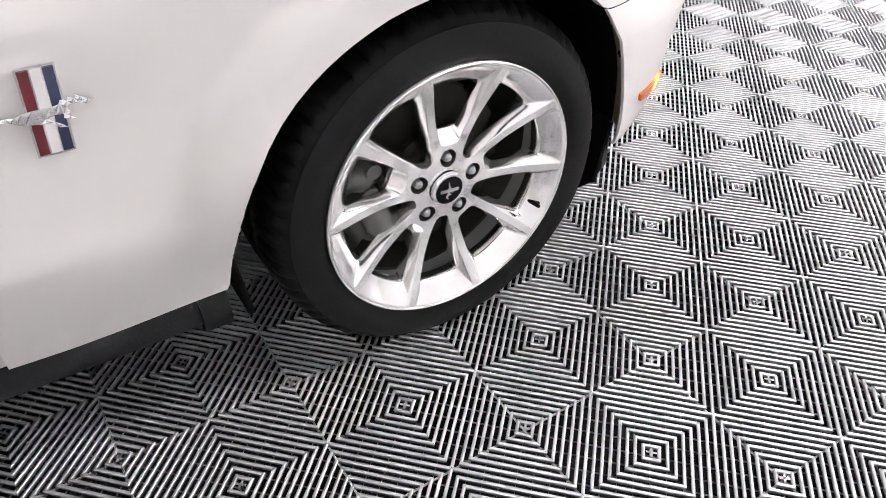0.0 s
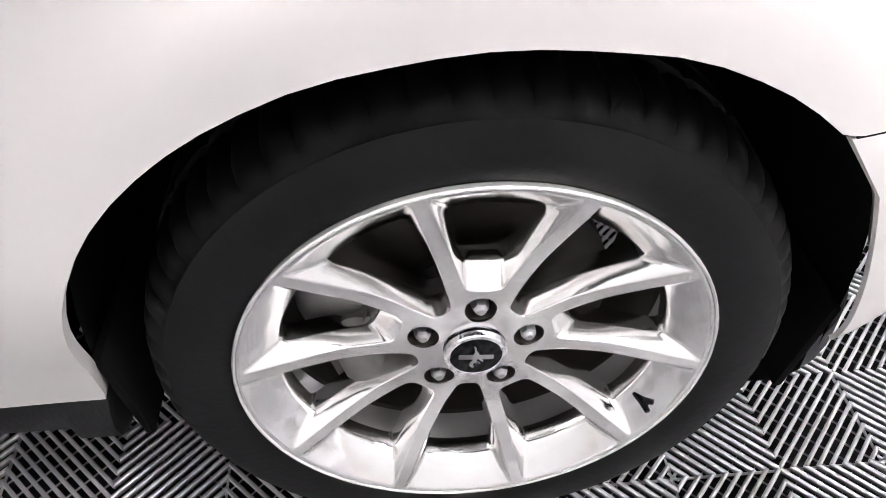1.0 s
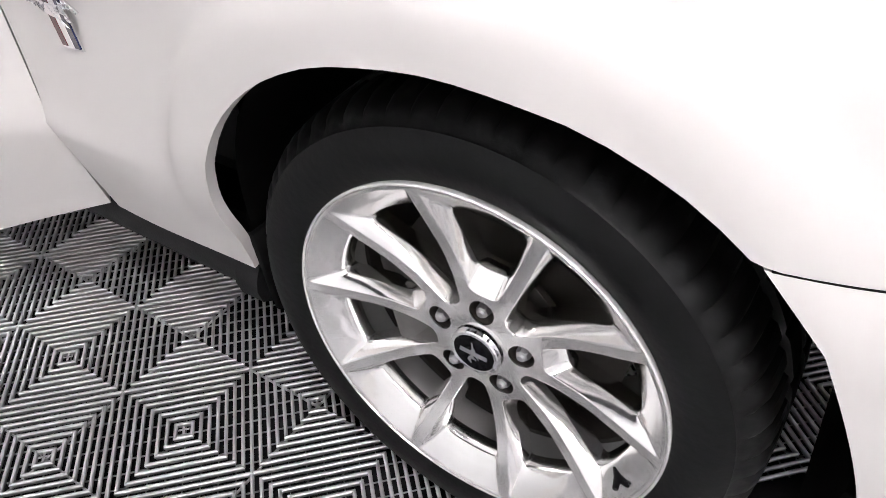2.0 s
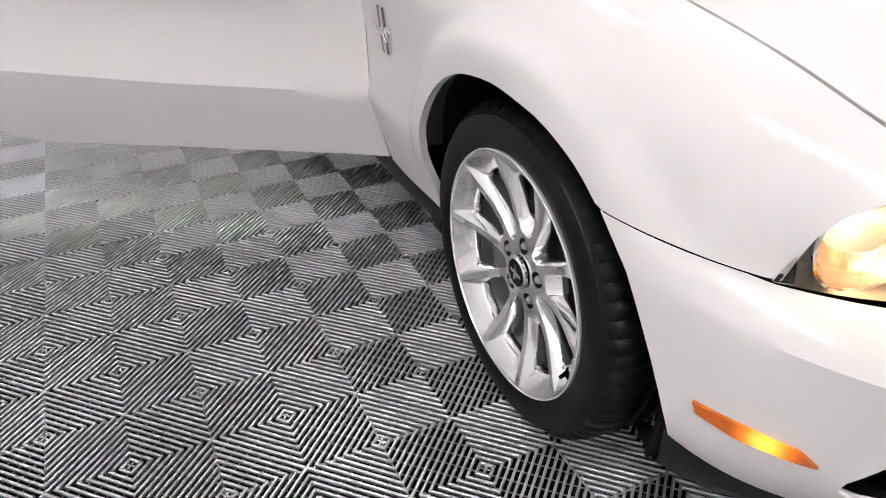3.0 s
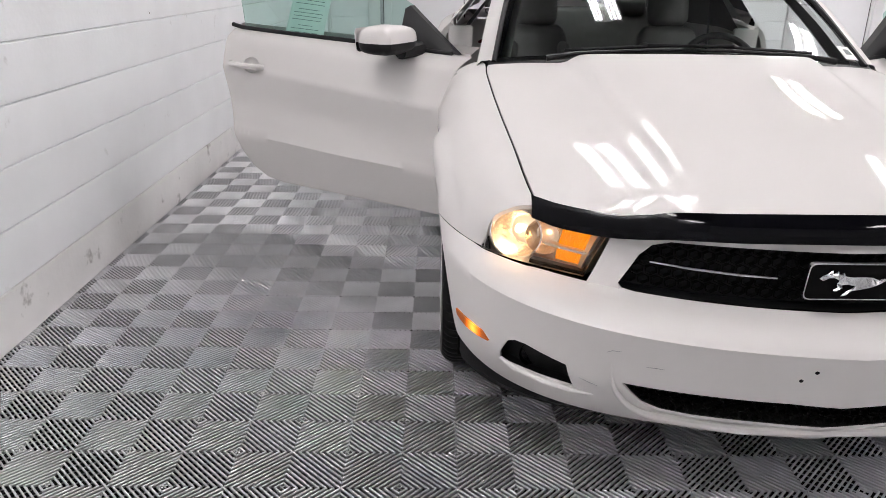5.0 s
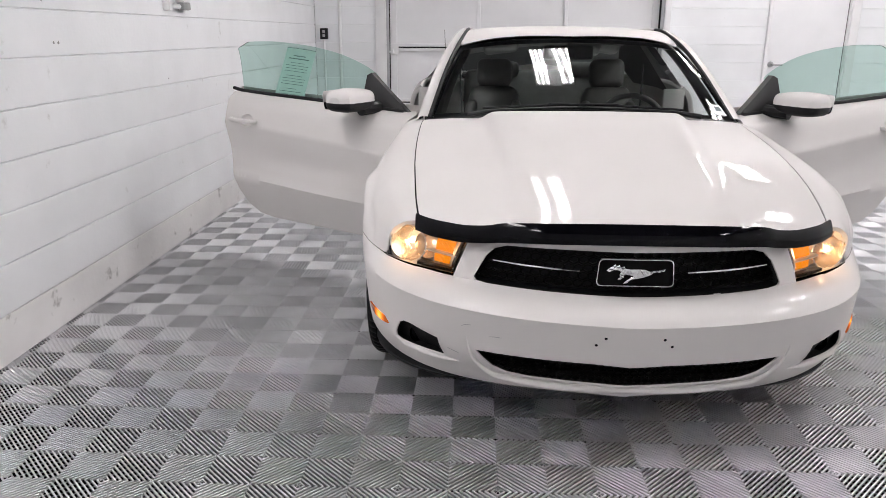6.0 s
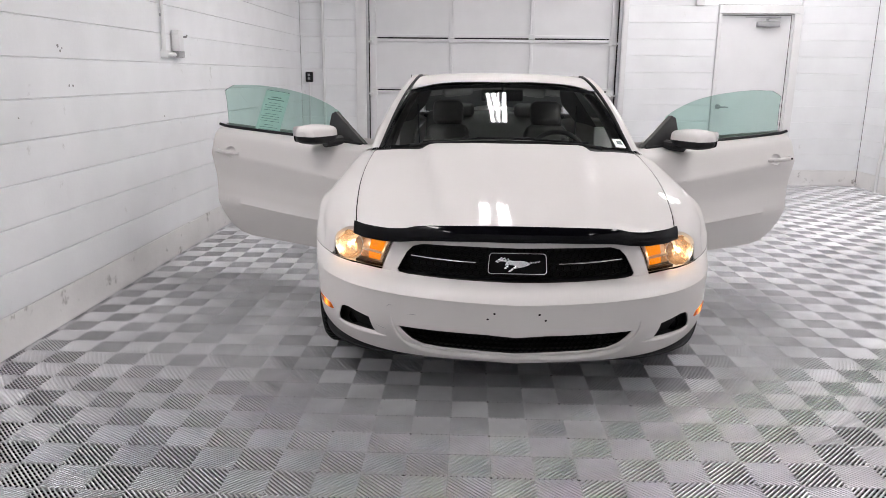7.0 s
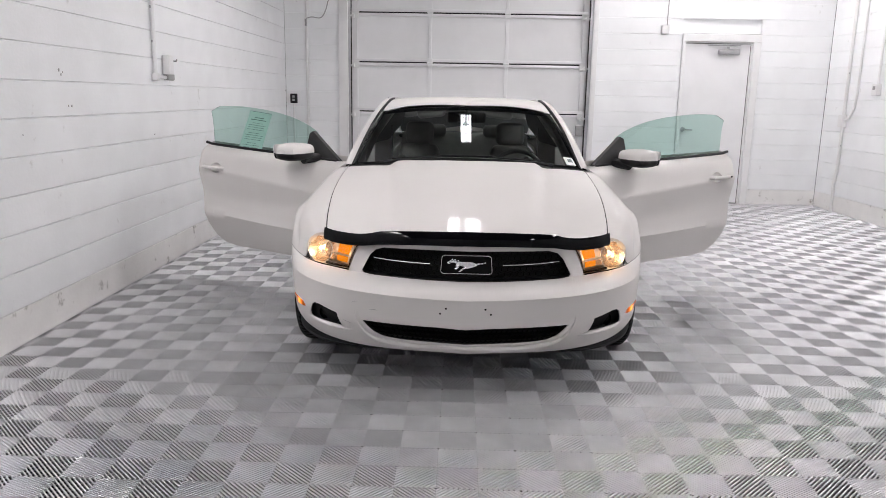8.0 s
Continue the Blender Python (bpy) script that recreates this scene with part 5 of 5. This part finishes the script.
def door_glass_surf(y, v):
    """v from 0 at the belt to 1 at the top of the window."""
    xb, zb_ = TOP(y)
    zt = spline((0.94, 1.10), (1.09, 1.165), (1.30, 1.225), (1.55, 1.263), (1.80, 1.279), (1.96, 1.276), (2.05, 1.255))(y)[0]
    return (xb - 0.012 - 0.155 * v * (zt - zb_) / 0.27, y, zb_ - 0.02 + (zt - zb_ + 0.02) * v)


for s in (-1, 1):
    d = part("door", door_local(mirrored(join(DOOR, flipped(DOOR_IN)), s), s), PAINT, car, "white front door standing open")
    d.matrix_basis = pose(s * HINGE_X, HINGE_Y, 0, 0, 0, -s * DOOR_ANGLE)
    gl = panel(rounded([(0.94, 0.0), (1.86, 0.0), (2.045, 0.93), (1.98, 1.0), (1.5, 1.0), (1.2, 1.0), (0.98, 1.0)], 0.03), door_glass_surf, 0.03, (1, 0.28), thick=0.004, out=(1, 0, 0.4))
    part("window", door_local(mirrored(gl, s), s), TINTED, d, "green tinted frameless side window")
    belt = [(TOP(y)[0] + 0.002, y, TOP(y)[1] + 0.004) for y in np.linspace(0.75, 1.87, 14)] + [(0.866, 1.925, 1.017)]
    part("belt_seal", door_local(mirrored(tube(belt, 0.010, 8), s), s), BLACK, d, "black rubber belt seal")
    sail = [[(TOP(y)[0] - 0.002 + o - 0.30 * max(z - 0.96, 0), y, z) for y, z in q] for q, o in
            (([(0.725, 0.938), (0.855, 1.035), (0.980, 1.128)], 0.0), ([(0.76, 0.944), (0.875, 1.00), (0.995, 1.115)], 0.012), ([(0.80, 0.948), (0.91, 0.952), (1.005, 0.957)], 0.010))]
    sail_in = [[(p[0] - 0.03, p[1], p[2]) for p in r] for r in sail]
    part("mirror_sail", door_local(mirrored(join(flipped(sheet(sail)), sheet(sail_in), flipped(sheet([sail_in[0], sail[0]]))), s), s), BLACK, d, "black triangular mirror base")
    mx, my, mz = 0.940, 0.925, 0.997
    cap_r, base_r, zs = [], [], mz - 0.004
    for a, h, dp in ((-0.135, 0.070, 0.07), (-0.12, 0.095, 0.105), (-0.07, 0.112, 0.14), (0.0, 0.122, 0.155), (0.07, 0.118, 0.15), (0.108, 0.105, 0.135), (0.128, 0.078, 0.10), (0.135, 0.045, 0.055)):
        up_, lo_ = 0.5 * h + 0.006, max(0.5 * h - 0.010, 0.006)
        yc = my + 0.03 - 0.12 * max(a, 0)
        prof_ = [(yc - dp * 0.6 * math.copysign(abs(math.cos(q))**0.7, math.cos(q)), abs(math.sin(q))**0.65) for q in np.linspace(0, math.pi, 13)]
        cap_r.append([(mx + a, y, zs + up_ * e) for y, e in prof_])
        base_r.append([(mx + a * 0.985, y, zs - 0.001 - lo_ * e) for y, e in prof_])
    vc, fc = sheet(cap_r)
    fc += [tuple(range(13)), tuple(reversed(range(7 * 13, 8 * 13)))]
    vb, fb = sheet(base_r)
    fb += [tuple(reversed(range(13))), tuple(range(7 * 13, 8 * 13))]
    m_ = part("door_mirror", door_local(mirrored(flipped((vb, fb)), s), s), BLACK, d, "white capped door mirror on a black base")
    part("mirror_cap", door_local(mirrored((vc, fc), s), s), PAINT, m_, "white painted mirror cap")
    foot = tube([(0.76, 0.90, 0.955), (0.82, 0.905, 0.955), (0.90, 0.92, 0.953)], [0.034, 0.030, 0.034], 10)
    part("mirror_foot", door_local(mirrored(foot, s), s), BLACK, m_)
    part("mirror_glass", door_local(mirrored(slab(rounded([(-0.095, -0.038), (0.09, -0.036), (0.10, 0.036), (-0.09, 0.038)], 0.02), 0.003, lambda a, b, w: (mx + 1.2 * a, my + 0.118 + w - 0.12 * max(a, 0), mz + 0.004 + 1.3 * b)), s), s), CHROME, m_)
    # handle
    hy, hz = HANDLE_Y, HANDLE_Z
    hx = side(*at_height(hy, hz))[0]
    bar = [(hx + 0.004, hy - 0.105, hz - 0.004), (hx + 0.026, hy - 0.085, hz - 0.002), (hx + 0.036, hy, hz), (hx + 0.030, hy + 0.085, hz + 0.004), (hx + 0.008, hy + 0.105, hz + 0.006)]
    hd = part("door_handle", door_local(mirrored(tube(bar, [0.011, 0.013, 0.014, 0.013, 0.011], 10), s), s), PAINT, d, "white pull handle")
    part("handle_recess", door_local(mirrored(flipped(sheet(DISH)), s), s), PAINT, d, "shallow oval recess behind the handle")
    if s > 0:
        part("key_lock", door_local(tube([(hx + 0.02, hy + 0.082, hz + 0.004), (hx + 0.046, hy + 0.082, hz + 0.004)], 0.007, 10), s), GASKET, hd)
    if s < 0:
        notice = panel([(1.42, 0.04), (1.635, 0.04), (1.655, 0.93), (1.44, 0.93)], lambda y, v: tuple(np.array(door_glass_surf(y, v)) - np.array([0.008, 0, 0])), 0.04, (1, 0.28), thick=0.001, out=(1, 0, 0.4))
        nt_ = part("window_notice", door_local(mirrored(notice, s), s), PAPER, d, "printed notice sheet taped inside the window")
        def bar(y0, y1, v0, v1):
            skin = panel([(y0, v0), (y1, v0), (y1, v1), (y0, v1)], lambda y, v: tuple(np.array(door_glass_surf(y, v)) - np.array([0.0065, 0, 0])), 0.06, (1, 0.28), thick=0.0002, out=(1, 0, 0.4))
            part("text_bar", door_local(mirrored(skin, s), s), INK, nt_)
        for k, wd in enumerate((0.15, 0.16, 0.08, 0.165, 0.16, 0.17, 0.12, 0.165, 0.155, 0.17, 0.10, 0.15, 0.09)):
            v0 = 0.10 + k * 0.050 + 0.03 * (k > 2) + 0.03 * (k > 6) + 0.02 * (k > 10)
            mid_ = 1.530 + 0.018 * v0
            bar(mid_ - wd / 2, mid_ + wd / 2, v0, v0 + (0.017 if k > 10 else 0.008))
        bar(1.424, 1.632, 0.045, 0.052)
        bar(1.442, 1.652, 0.918, 0.925)

# wheels


def tyre_mesh():
    """Tread with ring grooves and cross slots at the shoulders, rounded side walls. Outer side towards +x, x from the outer face."""
    prof = [(0.228, 0.000), (0.2365, 0.0145), (0.2425, 0.0185), (0.262, 0.0235), (0.285, 0.0245), (0.302, 0.020), (0.3045, 0.0195), (0.306, 0.0165), (0.314, 0.011), (0.322, 0.002), (0.328, -0.012), (0.3305, -0.030),
            (0.3315, -0.058), (0.3235, -0.0605), (0.3235, -0.069), (0.3325, -0.0715), (0.333, -0.106), (0.3245, -0.109), (0.3245, -0.119), (0.333, -0.122), (0.3325, -0.156), (0.3235, -0.159), (0.3235, -0.167),
            (0.3315, -0.170), (0.3305, -0.188), (0.328, -0.204), (0.318, -0.220), (0.285, -0.234), (0.25, -0.226), (0.230, -0.208)]
    blocks, per = 64, 4
    v, f, k, n_ = [], [], len(prof), blocks * per
    for i in range(n_):
        for q, (r, h) in enumerate(prof):
            slot = (i % per == 0)
            if slot and (8 <= q <= 12 or 23 <= q <= 26):
                r -= 0.0055
            if slot and q in (15, 16, 19, 20) and (i // per) % 2 == 0:
                r -= 0.003
            r *= 0.981 if r > 0.3 else 1.0
            a = 2 * math.pi * (i + 0.25 * (h * 20)) / n_
            v.append((h, r * math.cos(a), r * math.sin(a)))
    for i in range(n_):
        j = (i + 1) % n_
        f += [(i * k + q, i * k + q + 1, j * k + q + 1, j * k + q) for q in range(k - 1)]
    return v, flipped((v, f))[1]


def window_ring(k, widen, ro, ri, corner_out, corner_in):
    """Outline of the k-th opening between two spokes, widen metres inside the crest lines; every ring has the same count of points."""
    c18, s18 = math.cos(radians(18)), math.sin(radians(18))

    def corner(r, h):
        along = math.sqrt(r * r - h * h)
        return np.array([s18 * along - c18 * h, c18 * along + s18 * h])
    C, D = corner(ro, CREST_OUT + widen), corner(ri, CREST_IN + 0.35 * widen)
    A, B = D * [-1, 1], C * [-1, 1]
    half = math.atan2(C[0], C[1])
    arc = [np.array([ro * math.sin(q), ro * math.cos(q)]) for q in np.linspace(-half, half, 13)]

    def bend(p, prev, nxt, r):
        a, b = prev - p, nxt - p
        p1 = p + a / np.linalg.norm(a) * min(r, 0.42 * np.linalg.norm(a))
        p2 = p + b / np.linalg.norm(b) * min(r, 0.42 * np.linalg.norm(b))
        return [(1 - q)**2 * p1 + 2 * q * (1 - q) * p + q * q * p2 for q in (0, 0.25, 0.5, 0.75, 1)]
    side_ = [A + (B - A) * q for q in (0.3, 0.45, 0.6, 0.75, 0.88)]
    P = bend(A, D, B, corner_in) + side_ + bend(B, A, arc[2], corner_out) + arc[3:10] + bend(C, arc[10], D, corner_out)
    P += [q * [-1, 1] for q in reversed(side_)] + bend(D, C, A, corner_in)
    mid = radians(36 * k)
    return np.array([(x * math.cos(mid) + y * math.sin(mid), -x * math.sin(mid) + y * math.cos(mid)) for x, y in P])


CREST_OUT, CREST_IN, LIP_R = 0.0055, 0.0085, 0.2332   # half widths of a spoke's crest at the rim and at the hub, radius of the lip


def wheel_window(k):
    return window_ring(k, 0.0, LIP_R, 0.084 if k % 2 == 0 else 0.062, 0.005, 0.010)


WHEEL_LINE = spline((0.0, -0.008), (0.036, -0.009), (0.070, -0.012), (0.090, -0.0125), (0.13, -0.008), (0.17, 0.002), (0.205, 0.013), (0.235, 0.022))


OPENING = spline((0.06, -0.040), (0.10, -0.036), (0.15, -0.024), (0.20, -0.008))   # depth of the openings' back edge by radius


def wheel_surface(y, z):
    return (WHEEL_LINE(math.hypot(y, z))[0], y, z)


def window_flanks(k):
    """The sloping sides of an opening: spoke flanks, the dished rim and, before the lug nuts, a ramp at the hub."""
    ri0, ri1 = (0.084, 0.106) if k % 2 == 0 else (0.062, 0.068)
    rings = []
    R0 = [math.hypot(x, y) for x, y in wheel_window(k)]
    for t, widen, g, drop in ((0.0, 0.0, 0.0, 0.0), (0.04, 0.0010, 0.02, 0.0), (0.10, 0.0022, 0.07, 0.0), (0.5, 0.0082, 0.46, 0.0), (0.92, 0.0132, 0.88, 0.0), (1.0, 0.0142, 1.0, 0.0), (1.0, 0.0146, 1.0, 0.02)):
        P = window_ring(k, widen, LIP_R - 0.036 * t, ri0 + (ri1 - ri0) * t, 0.005 + 0.005 * t, 0.010)
        rings.append([(WHEEL_LINE(r0)[0] * (1 - g) + OPENING(math.hypot(x, y))[0] * g - drop, x, y) for (x, y), r0 in zip(P, R0)])
    n_ = len(rings[0])
    v = [p for r in rings for p in r]
    f = [(j * n_ + i, j * n_ + (i + 1) % n_, (j + 1) * n_ + (i + 1) % n_, (j + 1) * n_ + i) for j in range(len(rings) - 1) for i in range(n_)]
    c = np.mean(v, 0)
    q = f[4 * n_]
    nrm = np.cross(np.array(v[q[1]]) - np.array(v[q[0]]), np.array(v[q[2]]) - np.array(v[q[1]]))
    return (v, f) if nrm @ (c - np.array(v[q[0]])) > 0 else flipped((v, f))


TYRE = tyre_mesh()
FACE_HOLES = [wheel_window(k) for k in range(10)]
FACE_HOLES += [[(0.0572 * math.sin(radians(72 * k)) + 0.0162 * math.cos(q), 0.0572 * math.cos(radians(72 * k)) + 0.0162 * math.sin(q)) for q in np.linspace(0, 2 * math.pi, 16, endpoint=False)] for k in range(5)]
FACE = panel([(0.2350 * math.cos(q), 0.2350 * math.sin(q)) for q in np.linspace(0, 2 * math.pi, 120, endpoint=False)], wheel_surface, 0.009, (1, 1), FACE_HOLES, 0.002, (1, 0, 0))
FLANKS = [window_flanks(k) for k in range(10)]
BARREL = flipped(revolve([(0.2365, 0.010), (0.2395, 0.019), (0.2392, 0.0225), (0.2378, 0.0240), (0.2362, 0.0236), (0.2350, 0.0200), (0.2320, 0.0060), (0.2280, -0.020), (0.2230, -0.060), (0.2205, -0.080)], 96))
WELL = flipped(revolve([(0.2205, -0.080), (0.2165, -0.083), (0.205, -0.12), (0.206, -0.195), (0.228, -0.215), (0.238, -0.205)], 60))
LUG_POCKET = flipped(revolve([(0.0, -0.026), (0.0150, -0.026), (0.0158, -0.010), (0.0164, -0.0088)], 20))
LUG = flipped(revolve([(0.0, -0.006), (0.005, -0.0062), (0.0078, -0.008), (0.0092, -0.012), (0.0095, -0.030)], 6))
LUG_TIP = flipped(revolve([(0.0, -0.003), (0.004, -0.0035), (0.006, -0.006)], 14))
CAP = flipped(revolve([(0.0, 0.0), (0.026, 0.0), (0.0275, 0.0012), (0.031, 0.0012), (0.0325, -0.0005), (0.033, -0.006)], 40))
CAP_FACE = flipped(revolve([(0.0, 0.0008), (0.0265, 0.0006)], 32))
DISC = flipped(revolve([(0.07, -0.085), (0.074, -0.083), (0.158, -0.083), (0.158, -0.108), (0.07, -0.108)], 60))
CORE = flipped(revolve([(0.0, -0.06), (0.055, -0.06), (0.07, -0.075), (0.072, -0.20)], 32))
VALVE = tube([(-0.004, -0.184, -0.091), (0.006, -0.190, -0.094), (0.020, -0.193, -0.0955)], [0.004, 0.0045, 0.0035], 8)


def road_wheel(s, yc, spin=4.0):
    base = Matrix.Translation((s * 0.884, yc, HUB_Z))
    turn = Matrix.Rotation(radians(spin), 4, "X")
    put = lambda vf, m=Matrix.Identity(4): mirrored(moved(vf, m), s)
    w = part("wheel", put(BARREL), ALLOY_CAST, car, "polished ten-spoke alloy wheel with black tyre")
    w.matrix_basis = base
    part("tyre", put(TYRE), RUBBER, w, "black rubber tyre")
    face_ = part("spoked_face", put(FACE, turn), ALLOY, w, "ten polished spokes with flat crowns")
    for k in range(10):
        part("spoke_flank", put(FLANKS[k], turn), ALLOY, face_, angle=38)
    # Rim well and lug pockets carry their shade as a near-black colour.
    part("rim_well", put(WELL), BRAKE_SHADE, w)
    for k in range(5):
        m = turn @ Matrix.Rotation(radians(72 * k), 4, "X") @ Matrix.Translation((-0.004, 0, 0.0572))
        part("lug_pocket", put(LUG_POCKET, m), BRAKE_SHADE, w)
        part("lug_nut", put(join(LUG, LUG_TIP), m), SATIN, w, "steel lug nut")
    part("centre_cap", put(CAP), CHROME, w)
    part("cap_face", put(CAP_FACE, Matrix.Translation((0.0006, 0, 0))), GLOSS_BLACK, w, "black cap with a silver horse")
    part("cap_horse", put(emblem(0.017, lambda u, v, q: (0.0018 + q, v * 1.25, u), 0.001), turn), SATIN, w)
    part("cap_bar", put(box(0.0018, 0.0, 0.0, 0.001, 0.036, 0.006), turn), SATIN, w)
    part("valve", put(VALVE), GLOSS_BLACK, w)
    part("brake_disc", put(DISC), BRAKE_SHADE, w)
    part("axle_hub", put(CORE), BRAKE_SHADE, w)
    cal = moved(join(box(-0.092, 0, 0.135, 0.075, 0.17, 0.075, 0.02, 3), tube([(-0.05, -0.05, 0.125), (-0.045, 0.05, 0.125)], 0.026, 12), tube([(-0.12, -0.075, 0.10), (-0.05, -0.075, 0.10)], 0.014, 10)), Matrix.Rotation(radians(-105), 4, "X"))
    part("caliper", put(cal), CAST, w, "cast brake caliper")
    return w


for s in (-1, 1):
    road_wheel(s, 0.0)
    road_wheel(s, AXLE_R, 31.0)

# ---- floor of interlocking ribbed tiles ----
CELL = 0.1524
# Base slab below the tiles, coloured near black as shade for the gaps.
floor = part("floor", box((X0 + X1) / 2, (Y0 + Y1) / 2, -0.080, X1 - X0, Y1 - Y0, 0.1), SUBFLOOR_SHADE)
tagged(floor, "silver-grey ribbed interlocking plastic floor tiles with diamond pattern", "floor", kind="structure")
RIBS, RW, RH = 16, 0.0031, 0.012     # ribs across a cell's diagonal, half width, height of the edge rails
RIB = [(-0.45, -0.0095), (-0.9, -0.0042)] + [(-math.cos(radians(a)), -0.0026 + 0.0026 * math.sin(radians(a))) for a in (0, 22, 42, 62, 90, 118, 138, 158, 180)] + [(0.9, -0.0042), (0.45, -0.0095)]   # bar with a round back, narrower below


def tile_mesh():
    """One tile of two by two cells round its middle, ribs in diamond rings round the middle and the corners."""
    v, f = [], []
    D = CELL * math.sqrt(2)
    for sx in (-1, 1):
        for sy in (-1, 1):
            ax = Vector((sx, sy)).normalized()          # away from the middle
            cr = Vector((-ax.y, ax.x))
            for k in range(1, RIBS):
                d = D * k / RIBS
                def pt(off, side, z):
                    dd = d + off
                    h = min(dd, D - dd)
                    h = max(h - 0.0004, 0.0)
                    p = ax * dd + cr * (h * side)
                    return (p.x, p.y, z)
                n = len(v)
                for off, z in RIB:
                    v += [pt(off * RW, -1, z), pt(off * RW, 1, z)]
                f += [(n + 2 * i, n + 2 * i + 1, n + 2 * i + 3, n + 2 * i + 2) for i in range(len(RIB) - 1)]
            for k in range(1, 8):                        # cross bars that carry the ribs
                c = (k - 4) * 2 * D / RIBS
                e = D / 2 - abs(c)
                n = len(v)
                for side in (-1, 1):
                    for o, z in ((-0.0005, -0.0150), (0.0, -0.0110), (0.0005, -0.0150)):
                        p = ax * (D / 2 + side * e) + cr * (c + o)
                        v.append((p.x, p.y, z))
                f += [(n, n + 1, n + 4, n + 3), (n + 1, n + 2, n + 5, n + 4)]
    for cx, cy in ((0, 0), (CELL, CELL), (CELL, -CELL), (-CELL, CELL), (-CELL, -CELL)):   # rosettes
        for i in range(4):
            a = math.pi / 4 + i * math.pi / 2
            dx, dy = math.cos(a), math.sin(a)
            qx, qy = -dy * 0.002, dx * 0.002
            if max(abs(cx + dx * 0.006), abs(cy + dy * 0.006)) > CELL:
                continue
            n = len(v)
            v += [(cx + qx, cy + qy, -0.001), (cx - qx, cy - qy, -0.001), (cx + dx * 0.009 - qx, cy + dy * 0.009 - qy, -0.001), (cx + dx * 0.009 + qx, cy + dy * 0.009 + qy, -0.001)]
            f.append((n, n + 1, n + 2, n + 3))
    g = CELL - 0.0006                                    # thin edge rails along the seams
    for ax in range(4):
        c, s = math.cos(ax * math.pi / 2), math.sin(ax * math.pi / 2)
        n = len(v)
        for u, w, z in ((-g, g, -0.008), (g, g, -0.008), (g, g - 0.0012, -0.008), (-g, g - 0.0012, -0.008), (-g, g, -RH), (g, g, -RH)):
            v.append((c * u - s * w, s * u + c * w, z))
        f += [(n, n + 3, n + 2, n + 1), (n, n + 1, n + 5, n + 4)]
    return v, f


tv, tf = tile_mesh()
tile_data = bpy.data.meshes.new("tile")
tile_data.from_pydata(tv, [], tf)
tile_data.shade_smooth()
tile_data.set_sharp_from_angle(angle=radians(50))
tile_data.materials.append(TILE)
TV = np.array(tv)
TF = [np.array(q) for q in tf]
far_v, far_f, base = [], [], 0
for i in range(-17, 33, 2):
    for j in range(-40, 52, 2):
        x, y = i * CELL, j * CELL
        if x < X0 - 0.15 or x > X1 + 0.1 or y > Y1 + 0.1 or y < Y0 - 0.1:
            continue
        if -2.4 < x < 1.35 and -1.3 < y < 3.9:
            ob = new("tile", tile_data)
            ob.parent = floor
            ob.location = (x, y, 0)
        else:
            far_v.append(TV + np.array([x, y, 0]))
            far_f.append([tuple((q + base).tolist()) for q in TF])
            base += len(TV)
rest = bpy.data.meshes.new("floor_tiles")
rest.from_pydata(np.vstack(far_v).tolist(), [], [q for l in far_f for q in l])
rest.shade_smooth()
rest.set_sharp_from_angle(angle=radians(45))
rest.materials.append(TILE)
ft = new("floor_tiles", rest)
ft.parent = floor
tagged(ft, kind="stuff")
